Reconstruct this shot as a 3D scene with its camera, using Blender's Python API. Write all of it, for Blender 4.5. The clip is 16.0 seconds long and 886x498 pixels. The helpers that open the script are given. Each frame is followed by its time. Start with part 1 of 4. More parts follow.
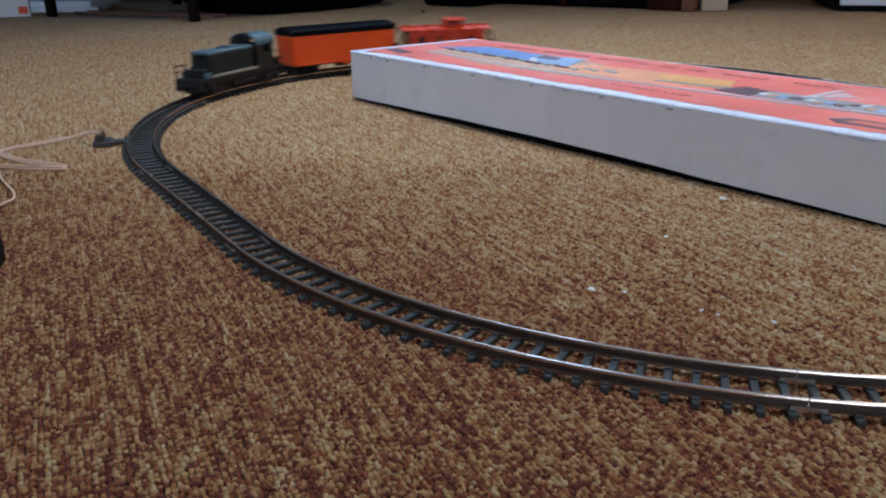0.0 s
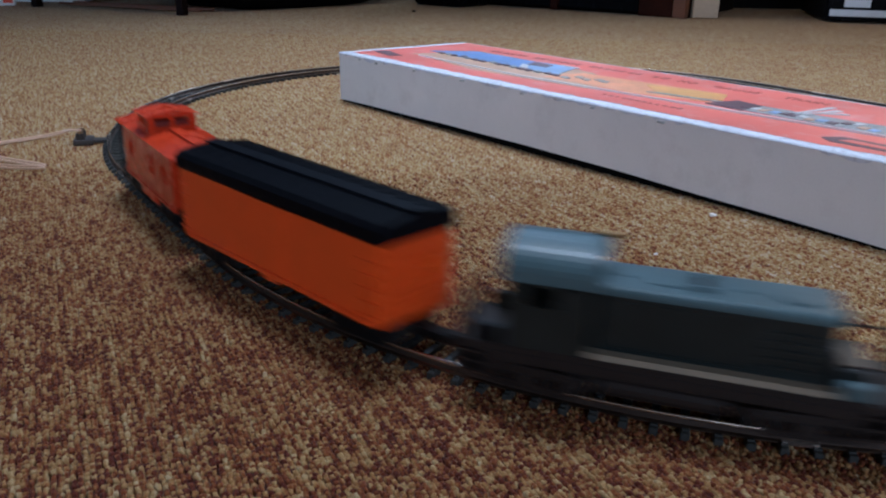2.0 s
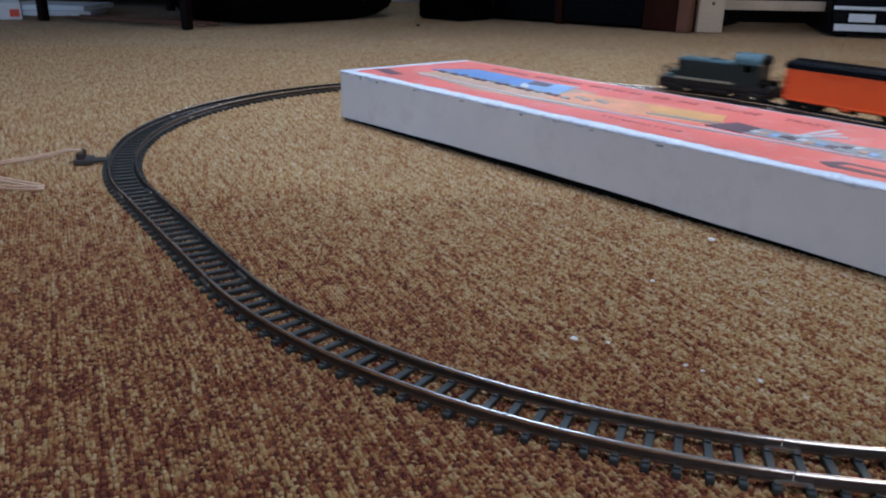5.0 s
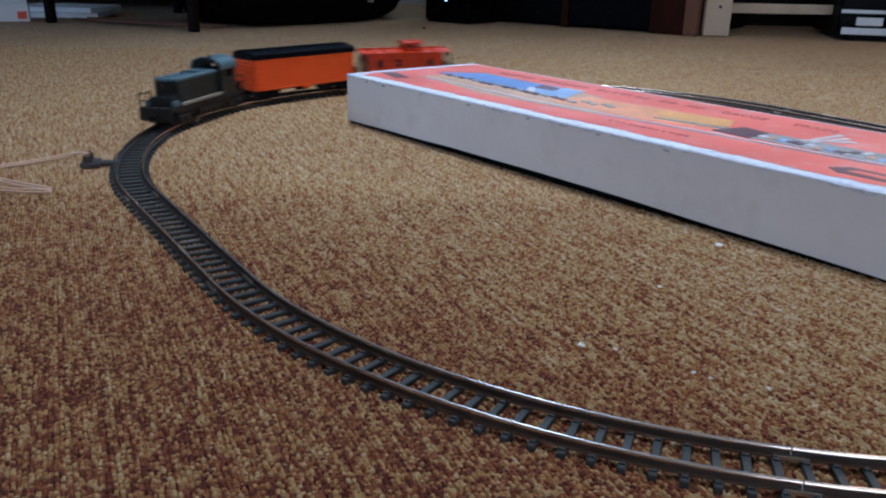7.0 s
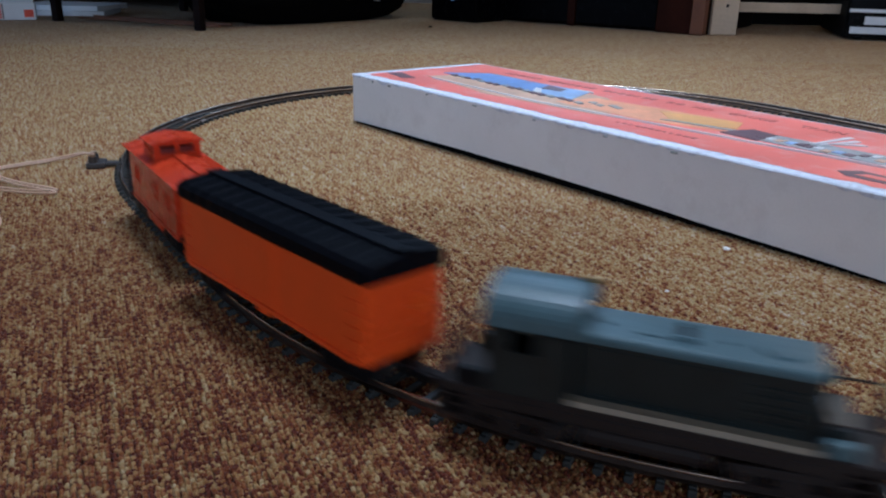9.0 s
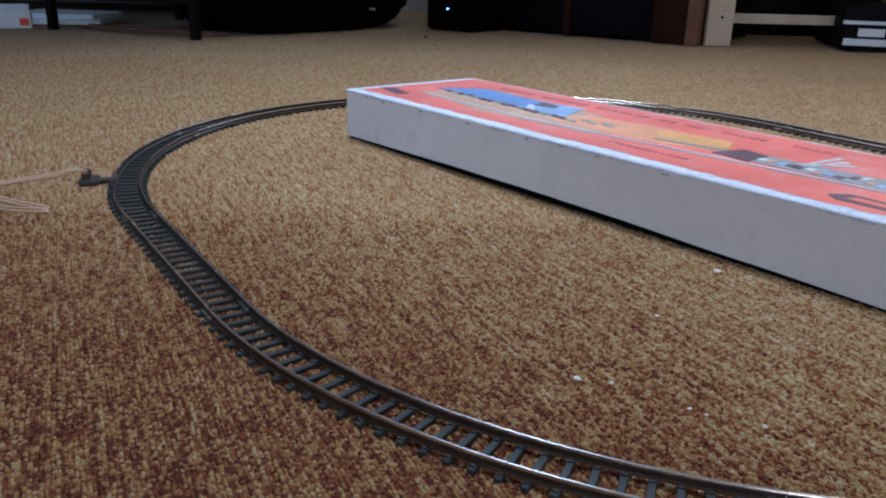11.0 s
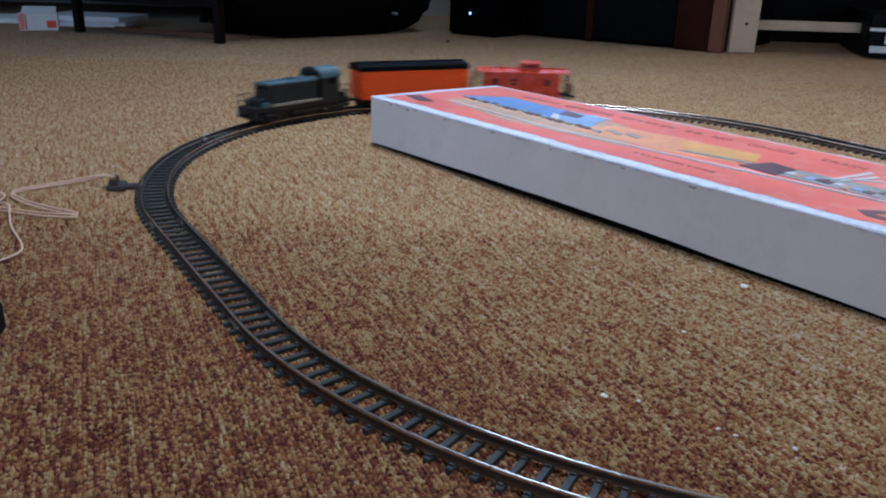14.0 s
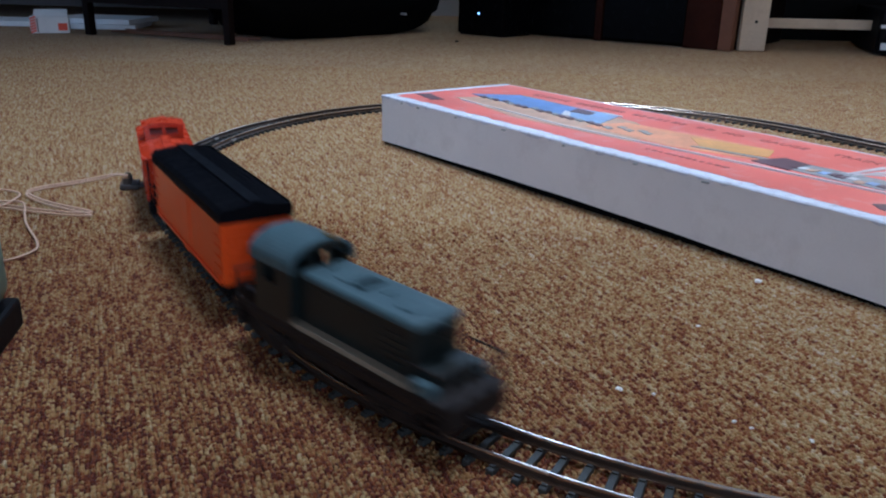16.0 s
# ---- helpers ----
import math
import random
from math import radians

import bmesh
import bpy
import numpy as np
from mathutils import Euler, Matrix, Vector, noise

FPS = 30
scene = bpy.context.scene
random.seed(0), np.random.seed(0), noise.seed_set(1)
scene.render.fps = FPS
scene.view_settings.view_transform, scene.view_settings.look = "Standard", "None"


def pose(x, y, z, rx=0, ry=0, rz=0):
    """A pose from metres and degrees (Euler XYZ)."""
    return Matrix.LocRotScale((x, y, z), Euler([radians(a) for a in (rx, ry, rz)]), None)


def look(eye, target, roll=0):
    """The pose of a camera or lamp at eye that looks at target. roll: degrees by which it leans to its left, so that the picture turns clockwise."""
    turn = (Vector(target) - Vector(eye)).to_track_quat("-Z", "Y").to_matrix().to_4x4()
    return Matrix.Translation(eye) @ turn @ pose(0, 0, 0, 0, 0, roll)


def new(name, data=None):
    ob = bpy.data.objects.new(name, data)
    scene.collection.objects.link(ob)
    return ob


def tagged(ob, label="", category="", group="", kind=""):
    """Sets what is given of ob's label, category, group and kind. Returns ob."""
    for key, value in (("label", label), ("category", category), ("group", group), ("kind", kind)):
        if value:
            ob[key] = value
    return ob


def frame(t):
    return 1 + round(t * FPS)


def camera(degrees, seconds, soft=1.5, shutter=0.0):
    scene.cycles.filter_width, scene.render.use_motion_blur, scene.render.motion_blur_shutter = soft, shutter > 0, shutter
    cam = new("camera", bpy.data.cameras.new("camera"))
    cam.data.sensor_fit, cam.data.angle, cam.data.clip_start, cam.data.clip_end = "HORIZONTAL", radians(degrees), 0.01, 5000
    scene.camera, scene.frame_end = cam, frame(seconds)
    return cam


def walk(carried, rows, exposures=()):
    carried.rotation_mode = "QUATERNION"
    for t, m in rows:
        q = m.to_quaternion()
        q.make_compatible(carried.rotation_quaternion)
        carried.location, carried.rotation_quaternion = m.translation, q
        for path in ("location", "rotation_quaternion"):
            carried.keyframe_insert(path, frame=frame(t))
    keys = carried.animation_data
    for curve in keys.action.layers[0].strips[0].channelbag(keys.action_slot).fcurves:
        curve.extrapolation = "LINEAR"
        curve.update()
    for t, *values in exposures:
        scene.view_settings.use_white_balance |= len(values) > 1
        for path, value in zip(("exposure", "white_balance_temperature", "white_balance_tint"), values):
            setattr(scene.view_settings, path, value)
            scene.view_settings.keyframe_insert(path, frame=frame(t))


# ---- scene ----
# camera: seconds, x, y, z, pitch, lean, heading
PATH = [
    (0, -0.0055, -0.0202, 0.1341, -20.756, -0.410, 0.168),
    (0.5, -0.0058, -0.0204, 0.1353, -20.513, -0.303, 0.472),
    (1, -0.0056, -0.0176, 0.1335, -20.268, -0.395, 0.177),
    (1.5, -0.0038, -0.0125, 0.1353, -20.464, 0.475, -0.541),
    (2, -0.0059, -0.0103, 0.1380, -20.880, 1.203, -0.947),
    (2.5, -0.0073, -0.0083, 0.1382, -21.034, 1.256, -0.826),
    (3, -0.0040, -0.0080, 0.1417, -20.360, 0.925, -0.693),
    (3.5, -0.0015, -0.0080, 0.1424, -20.421, 1.109, -0.809),
    (6, -0.0010, -0.0050, 0.1477, -19.873, 1.364, -0.260),
    (6.5, -0.0005, -0.0047, 0.1488, -19.782, 1.482, -0.234),
    (7, -0.0019, -0.0052, 0.1457, -20.025, 1.293, -0.107),
    (7.5, -0.0028, -0.0040, 0.1460, -20.238, 1.313, 0.253),
    (8, -0.0037, -0.0019, 0.1467, -20.212, 1.373, 0.213),
    (10.5, 0.0004, -0.0033, 0.1524, -20.122, 1.263, 0.414),
    (11, 0.0000, 0.0000, 0.1561, -19.786, 1.581, -0.000),
    (11.5, -0.0002, -0.0011, 0.1560, -19.661, 1.434, 0.611),
    (12, 0.0009, -0.0004, 0.1581, -19.520, 1.596, 0.559),
    (12.5, -0.0022, -0.0003, 0.1573, -19.764, 1.605, 0.905),
    (13, -0.0040, -0.0003, 0.1577, -19.632, 1.879, 0.887),
    (13.5, -0.0046, 0.0012, 0.1594, -19.684, 1.685, 1.506),
    (14, -0.0044, 0.0014, 0.1608, -19.666, 1.835, 1.339),
    (14.5, -0.0056, 0.0038, 0.1620, -19.386, 1.677, 1.449),
    (15, -0.0076, 0.0020, 0.1602, -19.727, 1.653, 1.751),
    (15.5, -0.0076, 0.0001, 0.1591, -19.685, 1.547, 1.873),
    (16, -0.0066, -0.0004, 0.1582, -19.587, 1.408, 1.996),
]


def held(x, y, z, pitch, lean, heading):
    return pose(x, y, z, 90 + pitch, 0, heading) @ pose(0, 0, 0, 0, 0, lean)


cam = camera(58.0, 16.0, soft=2.1, shutter=0.75)
walk(cam, [(r[0], held(*r[1:])) for r in PATH], exposures=[(0, -0.03, 4900, 8), (1.0, -0.06, 4800, 8), (2.0, -0.08, 4800, 9), (3.2, -0.07, 4780, 8),
     (8.2, -0.08, 4760, 8), (10.4, -0.08, 4760, 8), (15, -0.08, 4760, 8), (16, -0.13, 4740, 9)])


XL, XR, YF, YB, ZC = -2.1, 2.0, -1.5, 2.75, 2.35      # the room


# ---------------------------------------------------------------- world and lamps
world = bpy.data.worlds.new("world")
scene.world = world
world.use_nodes = True
world.node_tree.nodes["Background"].inputs[0].default_value = (0.02, 0.025, 0.035, 1)
world.node_tree.nodes["Background"].inputs[1].default_value = 0.3


def area_lamp(name, eye, target, size, watts, color, spread=180):
    data = bpy.data.lights.new(name, "AREA")
    data.shape, data.size, data.energy, data.color = "DISK", size, watts, color
    data.spread = radians(spread)
    ob = new(name, data)
    ob.matrix_world = look(eye, target)
    return ob


# no source is in view: a warm pendant lamp assumed overhead, cool evening light assumed through a window on the left,
# an added paler fill behind the camera, and two small lamps added by the far wall so their shine runs along the rails
area_lamp("pendant_lamp_light", (0.10, 0.82, 1.80), (0.22, 0.68, 0), 0.55, 6.2, (1.0, 0.98, 0.95), spread=80)
area_lamp("window_light", (XL + 0.03, 0.60, 0.62), (0.0, 0.62, 0.22), 0.80, 6.8, (0.68, 0.84, 1.0))
# Added low fill for upright faces turned to the camera; no source known there.
area_lamp("fill_light_south", (0.45, YF + 0.03, 0.44), (0.15, 0.62, 0.20), 0.70, 9.0, (1.0, 0.97, 0.95))
# Two unseen lights added for the warm and cool shine on the rails.
area_lamp("warm_shine_light", (1.42, 1.95, 1.12), (0.1, 0.3, 0), 0.42, 5.5, (1.0, 0.66, 0.38))
area_lamp("cool_shine_light", (0.34, 2.66, 1.60), (0.0, 0.4, 0), 0.42, 6.0, (0.76, 0.88, 1.0))


# ---------------------------------------------------------------- materials
def nodes_of(name):
    m = bpy.data.materials.new(name)
    m.use_nodes = True
    nt = m.node_tree
    return m, nt, nt.nodes["Principled BSDF"]


def node(nt, kind, **inputs):
    n = nt.nodes.new(kind)
    for key, value in inputs.items():
        n.inputs[key].default_value = value
    return n


def mat(name, color, rough=0.6, metal=0.0, var=0.2, scale=60.0, fine=900.0, bump=0.15, depth=0.0004,
        rough_var=0.12, dirt=None, dirt_amount=0.0, emit=None, strength=0.0, spec=0.5):
    """A surface with a coarse and a fine variation, uneven gloss and a small relief."""
    m, nt, b = nodes_of(name)
    link = nt.links.new
    tc = nt.nodes.new("ShaderNodeTexCoord")
    big = node(nt, "ShaderNodeTexNoise", Scale=scale, Detail=4.0, Roughness=0.6)
    small = node(nt, "ShaderNodeTexNoise", Scale=fine, Detail=3.0, Roughness=0.6)
    link(tc.outputs["Object"], big.inputs["Vector"])
    link(tc.outputs["Object"], small.inputs["Vector"])
    add = nt.nodes.new("ShaderNodeMath")
    add.operation = "MULTIPLY_ADD"
    add.inputs[1].default_value = 0.4
    link(small.outputs["Fac"], add.inputs[0])
    link(big.outputs["Fac"], add.inputs[2])
    ramp = nt.nodes.new("ShaderNodeValToRGB")
    ramp.color_ramp.elements[0].position, ramp.color_ramp.elements[1].position = 0.45, 0.95
    lo = [max(0, c * (1 - var)) for c in color]
    hi = [min(1, c * (1 + var)) for c in color]
    ramp.color_ramp.elements[0].color, ramp.color_ramp.elements[1].color = (*lo, 1), (*hi, 1)
    link(add.outputs[0], ramp.inputs["Fac"])
    col = ramp.outputs["Color"]
    if dirt:
        spots = node(nt, "ShaderNodeTexNoise", Scale=scale * 2.3, Detail=6.0, Roughness=0.7)
        link(tc.outputs["Object"], spots.inputs["Vector"])
        sr = nt.nodes.new("ShaderNodeValToRGB")
        sr.color_ramp.elements[0].position, sr.color_ramp.elements[1].position = 0.52, 0.72
        sr.color_ramp.elements[1].color = (dirt_amount,) * 3 + (1,)
        link(spots.outputs["Fac"], sr.inputs["Fac"])
        mix = nt.nodes.new("ShaderNodeMixRGB")
        link(sr.outputs["Color"], mix.inputs["Fac"])
        link(col, mix.inputs["Color1"])
        mix.inputs["Color2"].default_value = (*dirt, 1)
        col = mix.outputs["Color"]
    link(col, b.inputs["Base Color"])
    rr = nt.nodes.new("ShaderNodeMapRange")
    rr.inputs["To Min"].default_value, rr.inputs["To Max"].default_value = max(0.03, rough - rough_var), min(1, rough + rough_var)
    link(big.outputs["Fac"], rr.inputs["Value"])
    link(rr.outputs["Result"], b.inputs["Roughness"])
    b.inputs["Metallic"].default_value = metal
    b.inputs["Specular IOR Level"].default_value = spec
    if bump:
        bp = node(nt, "ShaderNodeBump", Strength=bump, Distance=depth)
        link(small.outputs["Fac"], bp.inputs["Height"])
        link(bp.outputs["Normal"], b.inputs["Normal"])
    if emit:
        b.inputs["Emission Color"].default_value = (*emit, 1)
        b.inputs["Emission Strength"].default_value = strength
    return m


ROW = radians(115)      # the carpet's rows of loops run this way


def carpet_material(name, loops):
    """Flecked brown loop-pile; loops: the colour changes from loop to loop, else by a fine cell pattern."""
    m, nt, b = nodes_of(name)
    link = nt.links.new
    tc = nt.nodes.new("ShaderNodeTexCoord")
    turn = nt.nodes.new("ShaderNodeMapping")
    turn.vector_type = "TEXTURE"
    turn.inputs["Rotation"].default_value = (0, 0, ROW)
    link(tc.outputs["Object"], turn.inputs["Vector"])
    stretch = nt.nodes.new("ShaderNodeMapping")
    stretch.inputs["Scale"].default_value = (46, 330, 46)
    link(turn.outputs["Vector"], stretch.inputs["Vector"])
    yarn = node(nt, "ShaderNodeTexNoise", Scale=1.0, Detail=3.0, Roughness=0.65)
    link(stretch.outputs["Vector"], yarn.inputs["Vector"])
    if loops:
        geo = nt.nodes.new("ShaderNodeNewGeometry")
        single = geo.outputs["Random Per Island"]
    else:
        cells = nt.nodes.new("ShaderNodeMapping")
        cells.inputs["Scale"].default_value = (460, 380, 460)
        link(turn.outputs["Vector"], cells.inputs["Vector"])
        vor = node(nt, "ShaderNodeTexVoronoi", Scale=1.0)
        link(cells.outputs["Vector"], vor.inputs["Vector"])
        sep = nt.nodes.new("ShaderNodeSeparateColor")
        link(vor.outputs["Color"], sep.inputs["Color"])
        single = sep.outputs[0]
    spread = nt.nodes.new("ShaderNodeMapRange")
    spread.inputs["From Min"].default_value, spread.inputs["From Max"].default_value = 0.26, 0.74
    link(yarn.outputs["Fac"], spread.inputs["Value"])
    half = nt.nodes.new("ShaderNodeMath")
    half.operation = "MULTIPLY"
    half.inputs[1].default_value = 0.42
    link(spread.outputs["Result"], half.inputs[0])
    mixed = nt.nodes.new("ShaderNodeMath")
    mixed.operation = "MULTIPLY_ADD"
    mixed.inputs[1].default_value = 0.39
    link(single, mixed.inputs[0])
    link(half.outputs[0], mixed.inputs[2])
    ramp = nt.nodes.new("ShaderNodeValToRGB")
    stops = [(0.08, (0.080, 0.017, 0.010)), (0.22, (0.205, 0.066, 0.021)), (0.33, (0.325, 0.178, 0.062)),
             (0.44, (0.400, 0.272, 0.112)), (0.56, (0.485, 0.372, 0.200)), (0.74, (0.60, 0.51, 0.42))]
    el = ramp.color_ramp.elements
    el[0].position, el[0].color = stops[0][0], (*stops[0][1], 1)
    el[1].position, el[1].color = stops[1][0], (*stops[1][1], 1)
    for at, c in stops[2:]:
        el.new(at).color = (*c, 1)
    # a darker, rustier patch with an uneven rim, standing in for shade on the near carpet
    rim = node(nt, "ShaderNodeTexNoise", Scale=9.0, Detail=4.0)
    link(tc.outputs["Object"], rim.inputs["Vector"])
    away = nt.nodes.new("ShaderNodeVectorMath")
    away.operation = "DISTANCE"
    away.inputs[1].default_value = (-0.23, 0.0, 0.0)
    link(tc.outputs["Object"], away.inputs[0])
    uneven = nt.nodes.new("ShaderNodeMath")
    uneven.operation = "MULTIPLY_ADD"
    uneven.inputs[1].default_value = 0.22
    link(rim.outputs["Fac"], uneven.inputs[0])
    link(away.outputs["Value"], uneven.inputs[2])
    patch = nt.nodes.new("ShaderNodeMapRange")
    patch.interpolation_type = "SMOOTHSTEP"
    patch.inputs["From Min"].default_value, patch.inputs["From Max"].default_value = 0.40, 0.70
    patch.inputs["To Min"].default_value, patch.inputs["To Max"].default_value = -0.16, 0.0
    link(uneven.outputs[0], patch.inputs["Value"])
    toned = nt.nodes.new("ShaderNodeMath")
    link(mixed.outputs[0], toned.inputs[0])
    link(patch.outputs["Result"], toned.inputs[1])
    link(toned.outputs[0], ramp.inputs["Fac"])
    wear = node(nt, "ShaderNodeTexNoise", Scale=6.0, Detail=6.0, Roughness=0.6)
    link(tc.outputs["Object"], wear.inputs["Vector"])
    wr = nt.nodes.new("ShaderNodeMapRange")
    wr.inputs["From Min"].default_value, wr.inputs["From Max"].default_value = 0.3, 0.7
    wr.inputs["To Min"].default_value, wr.inputs["To Max"].default_value = 0.0, 0.24
    link(wear.outputs["Fac"], wr.inputs["Value"])
    mix = nt.nodes.new("ShaderNodeMixRGB")
    link(wr.outputs["Result"], mix.inputs["Fac"])
    link(ramp.outputs["Color"], mix.inputs["Color1"])
    mix.inputs["Color2"].default_value = (0.20, 0.064, 0.030, 1)
    link(mix.outputs["Color"], b.inputs["Base Color"])
    b.inputs["Roughness"].default_value = 0.95
    b.inputs["Specular IOR Level"].default_value = 0.15
    b.inputs["Sheen Weight"].default_value = 0.12 if loops else 0.14
    b.inputs["Sheen Roughness"].default_value = 0.4
    b.inputs["Sheen Tint"].default_value = (1.0, 0.95, 0.88, 1)
    fuzz = node(nt, "ShaderNodeTexNoise", Scale=2600.0 if loops else 420.0, Detail=2.0)
    link(tc.outputs["Object"], fuzz.inputs["Vector"])
    bp = node(nt, "ShaderNodeBump", Strength=0.6 if loops else 0.9, Distance=0.0004 if loops else 0.0025)
    link(fuzz.outputs["Fac"], bp.inputs["Height"])
    link(bp.outputs["Normal"], b.inputs["Normal"])
    return m


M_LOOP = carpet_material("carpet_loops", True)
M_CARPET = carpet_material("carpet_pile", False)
# Dark rust under the loops puts the shade of the gaps into the colour.
M_BACKING_SHADE = mat("carpet_backing_shade", (0.105, 0.030, 0.013), 0.95, var=0.4, scale=180, fine=1500, bump=0.5, spec=0.1)
M_SLEEPER = mat("sleeper_plastic", (0.034, 0.036, 0.034), 0.46, spec=0.4, var=0.25, scale=200, fine=2500, bump=0.2)
M_RAIL = mat("rail_head_steel", (0.68, 0.58, 0.49), 0.26, metal=1.0, var=0.12, scale=40, fine=1500, bump=0.0, rough_var=0.05)
M_WEB = mat("tarnished_rail_web", (0.058, 0.042, 0.034), 0.5, metal=0.6, var=0.3, scale=90, fine=1500, bump=0.1)
M_FOOT = mat("tarnished_rail_foot", (0.17, 0.128, 0.10), 0.36, metal=1.0, var=0.25, scale=70, fine=1500, bump=0.03)
M_JOINER = mat("joiner_steel", (0.55, 0.50, 0.44), 0.3, metal=1.0, var=0.2)
M_CARD = mat("box_card", (0.84, 0.825, 0.825), 0.75, var=0.05, scale=14, fine=700, bump=0.12, depth=0.0003, dirt=(0.42, 0.38, 0.35), dirt_amount=0.18)
M_CARD_EDGE = mat("scuffed_card_edge", (0.68, 0.70, 0.77), 0.85, var=0.14, scale=90, fine=900, bump=0.5, dirt=(0.36, 0.30, 0.30), dirt_amount=0.6)
M_TRAY = mat("tray_card", (0.004, 0.004, 0.004), 0.9, var=0.2, spec=0.05)
# Lid prints are paled: the haze of glare is put into their colours.
M_RED = mat("printed_red", (0.86, 0.215, 0.165), 0.34, var=0.1, scale=20, fine=500, bump=0.05, dirt=(0.85, 0.58, 0.56), dirt_amount=0.55)
M_BLUE = mat("printed_blue", (0.20, 0.32, 0.60), 0.38, var=0.3, scale=45, fine=300, bump=0.04)
M_SKYBLUE = mat("printed_pale_blue", (0.36, 0.50, 0.74), 0.38, var=0.3, scale=60, fine=300, bump=0.04)
M_ORANGEPRINT = mat("printed_orange", (0.82, 0.38, 0.20), 0.38, var=0.25, scale=40, fine=300, bump=0.04)
M_YELLOW = mat("printed_yellow", (0.80, 0.44, 0.15), 0.38, var=0.2, scale=50, fine=300, bump=0.04)
M_TANPRINT = mat("printed_tan", (0.64, 0.41, 0.27), 0.38, var=0.25, scale=60, fine=300, bump=0.04)
M_WHITEPRINT = mat("printed_white", (0.78, 0.76, 0.76), 0.4, var=0.06, scale=60, bump=0.04)
M_GREYPRINT = mat("printed_grey", (0.36, 0.37, 0.37), 0.4, var=0.4, scale=160, fine=700, bump=0.04)
M_INK = mat("printed_dark", (0.14, 0.085, 0.10), 0.4, var=0.3, scale=90, bump=0.04)
M_MAROON = mat("printed_maroon", (0.46, 0.115, 0.11), 0.4, var=0.2, scale=90, bump=0.04)
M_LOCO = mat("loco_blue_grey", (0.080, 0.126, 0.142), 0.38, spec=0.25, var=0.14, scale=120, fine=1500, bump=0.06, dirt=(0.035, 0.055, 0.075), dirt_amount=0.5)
# Body paint darkened for hood and cab sides, part of their shade included.
M_LOCO_SHADED = mat("loco_blue_shaded", (0.012, 0.017, 0.017), 0.36, spec=0.35, var=0.2, scale=120, fine=1500, bump=0.06)
M_STRIPE = mat("stripe_cream", (0.28, 0.25, 0.19), 0.5, var=0.12, scale=150, bump=0.05)
M_BROWN = mat("underframe_brown", (0.016, 0.0115, 0.010), 0.6, spec=0.25, var=0.25, scale=150, bump=0.1)
M_CLIP = mat("dark_grey_plastic", (0.050, 0.043, 0.042), 0.4, var=0.25, scale=150, bump=0.1)
M_BLACK = mat("black_plastic", (0.006, 0.006, 0.007), 0.55, spec=0.1, var=0.25, scale=150, bump=0.1)
M_WHEEL = mat("wheel_metal", (0.03, 0.028, 0.027), 0.55, metal=0.2, spec=0.2, var=0.2)
M_BRASS = mat("brass_wire", (0.45, 0.34, 0.18), 0.35, metal=1.0, var=0.15)
M_ORANGE = mat("car_orange", (0.84, 0.098, 0.005), 0.34, spec=0.35, var=0.06, scale=60, fine=1800, bump=0.08)
M_ROOF = mat("car_roof_black", (0.004, 0.0045, 0.007), 0.5, spec=0.06, var=0.25, scale=120, fine=1500, bump=0.12)
M_CABOOSE = mat("caboose_red", (0.56, 0.046, 0.009), 0.27, spec=0.4, var=0.09, scale=70, fine=1800, bump=0.08)
M_DARKRED = mat("caboose_dark_lettering", (0.20, 0.020, 0.014), 0.5, var=0.1)
M_GLASS = mat("dark_window", (0.012, 0.013, 0.016), 0.12, var=0.1, bump=0)
M_WIRE = mat("beige_wire", (0.70, 0.48, 0.33), 0.5, var=0.08, scale=200, bump=0.05)
M_COPPER = mat("terminal_screw", (0.45, 0.32, 0.2), 0.3, metal=1.0, var=0.1)
M_GREEN = mat("controller_green", (0.12, 0.20, 0.16), 0.35, var=0.1, scale=40, bump=0.06)
M_LINT = mat("white_lint", (0.78, 0.76, 0.74), 0.9, var=0.06)
M_WALL = mat("blue_wall_paint", (0.46, 0.66, 0.92), 0.8, var=0.05, scale=8, fine=160, bump=0.15, depth=0.001)
M_WALLPALE = mat("pale_wall_paint", (0.62, 0.59, 0.55), 0.85, var=0.05, scale=8, fine=160, bump=0.15, depth=0.001)
M_BLOCKER = mat("blocker_brown", (0.24, 0.19, 0.16), 0.85, var=0.08, scale=9, fine=200, bump=0.15, depth=0.001)
M_CEIL = mat("ceiling_paint", (0.74, 0.73, 0.71), 0.9, var=0.04, scale=8, fine=160, bump=0.2, depth=0.001)
M_SKIRT = mat("skirting_paint", (0.55, 0.58, 0.62), 0.5, var=0.06, scale=20)
M_DARKWOOD = mat("dark_stained_wood", (0.008, 0.0045, 0.004), 0.5, var=0.4, scale=18, fine=220, bump=0.15, spec=0.05)
M_REDWOOD = mat("reddish_wood", (0.028, 0.008, 0.0045), 0.45, var=0.35, scale=18, fine=220, bump=0.15, spec=0.05)
M_LIGHTEDGE = mat("light_wood_edge", (0.15, 0.055, 0.022), 0.5, var=0.2, scale=25, fine=250)
M_PINE = mat("raw_pine", (0.62, 0.50, 0.36), 0.7, var=0.14, scale=14, fine=240, bump=0.2, dirt=(0.36, 0.22, 0.12), dirt_amount=0.3)
M_BLACKGLOSS = mat("black_gloss", (0.003, 0.003, 0.004), 0.25, var=0.2, bump=0.03, spec=0.05)
M_BLACKCLOTH = mat("black_cloth", (0.003, 0.003, 0.0035), 0.9, var=0.3, scale=60, fine=600, bump=0.5, spec=0.05)
M_SILVER = mat("silver_panel", (0.55, 0.56, 0.58), 0.35, metal=0.5, var=0.08)
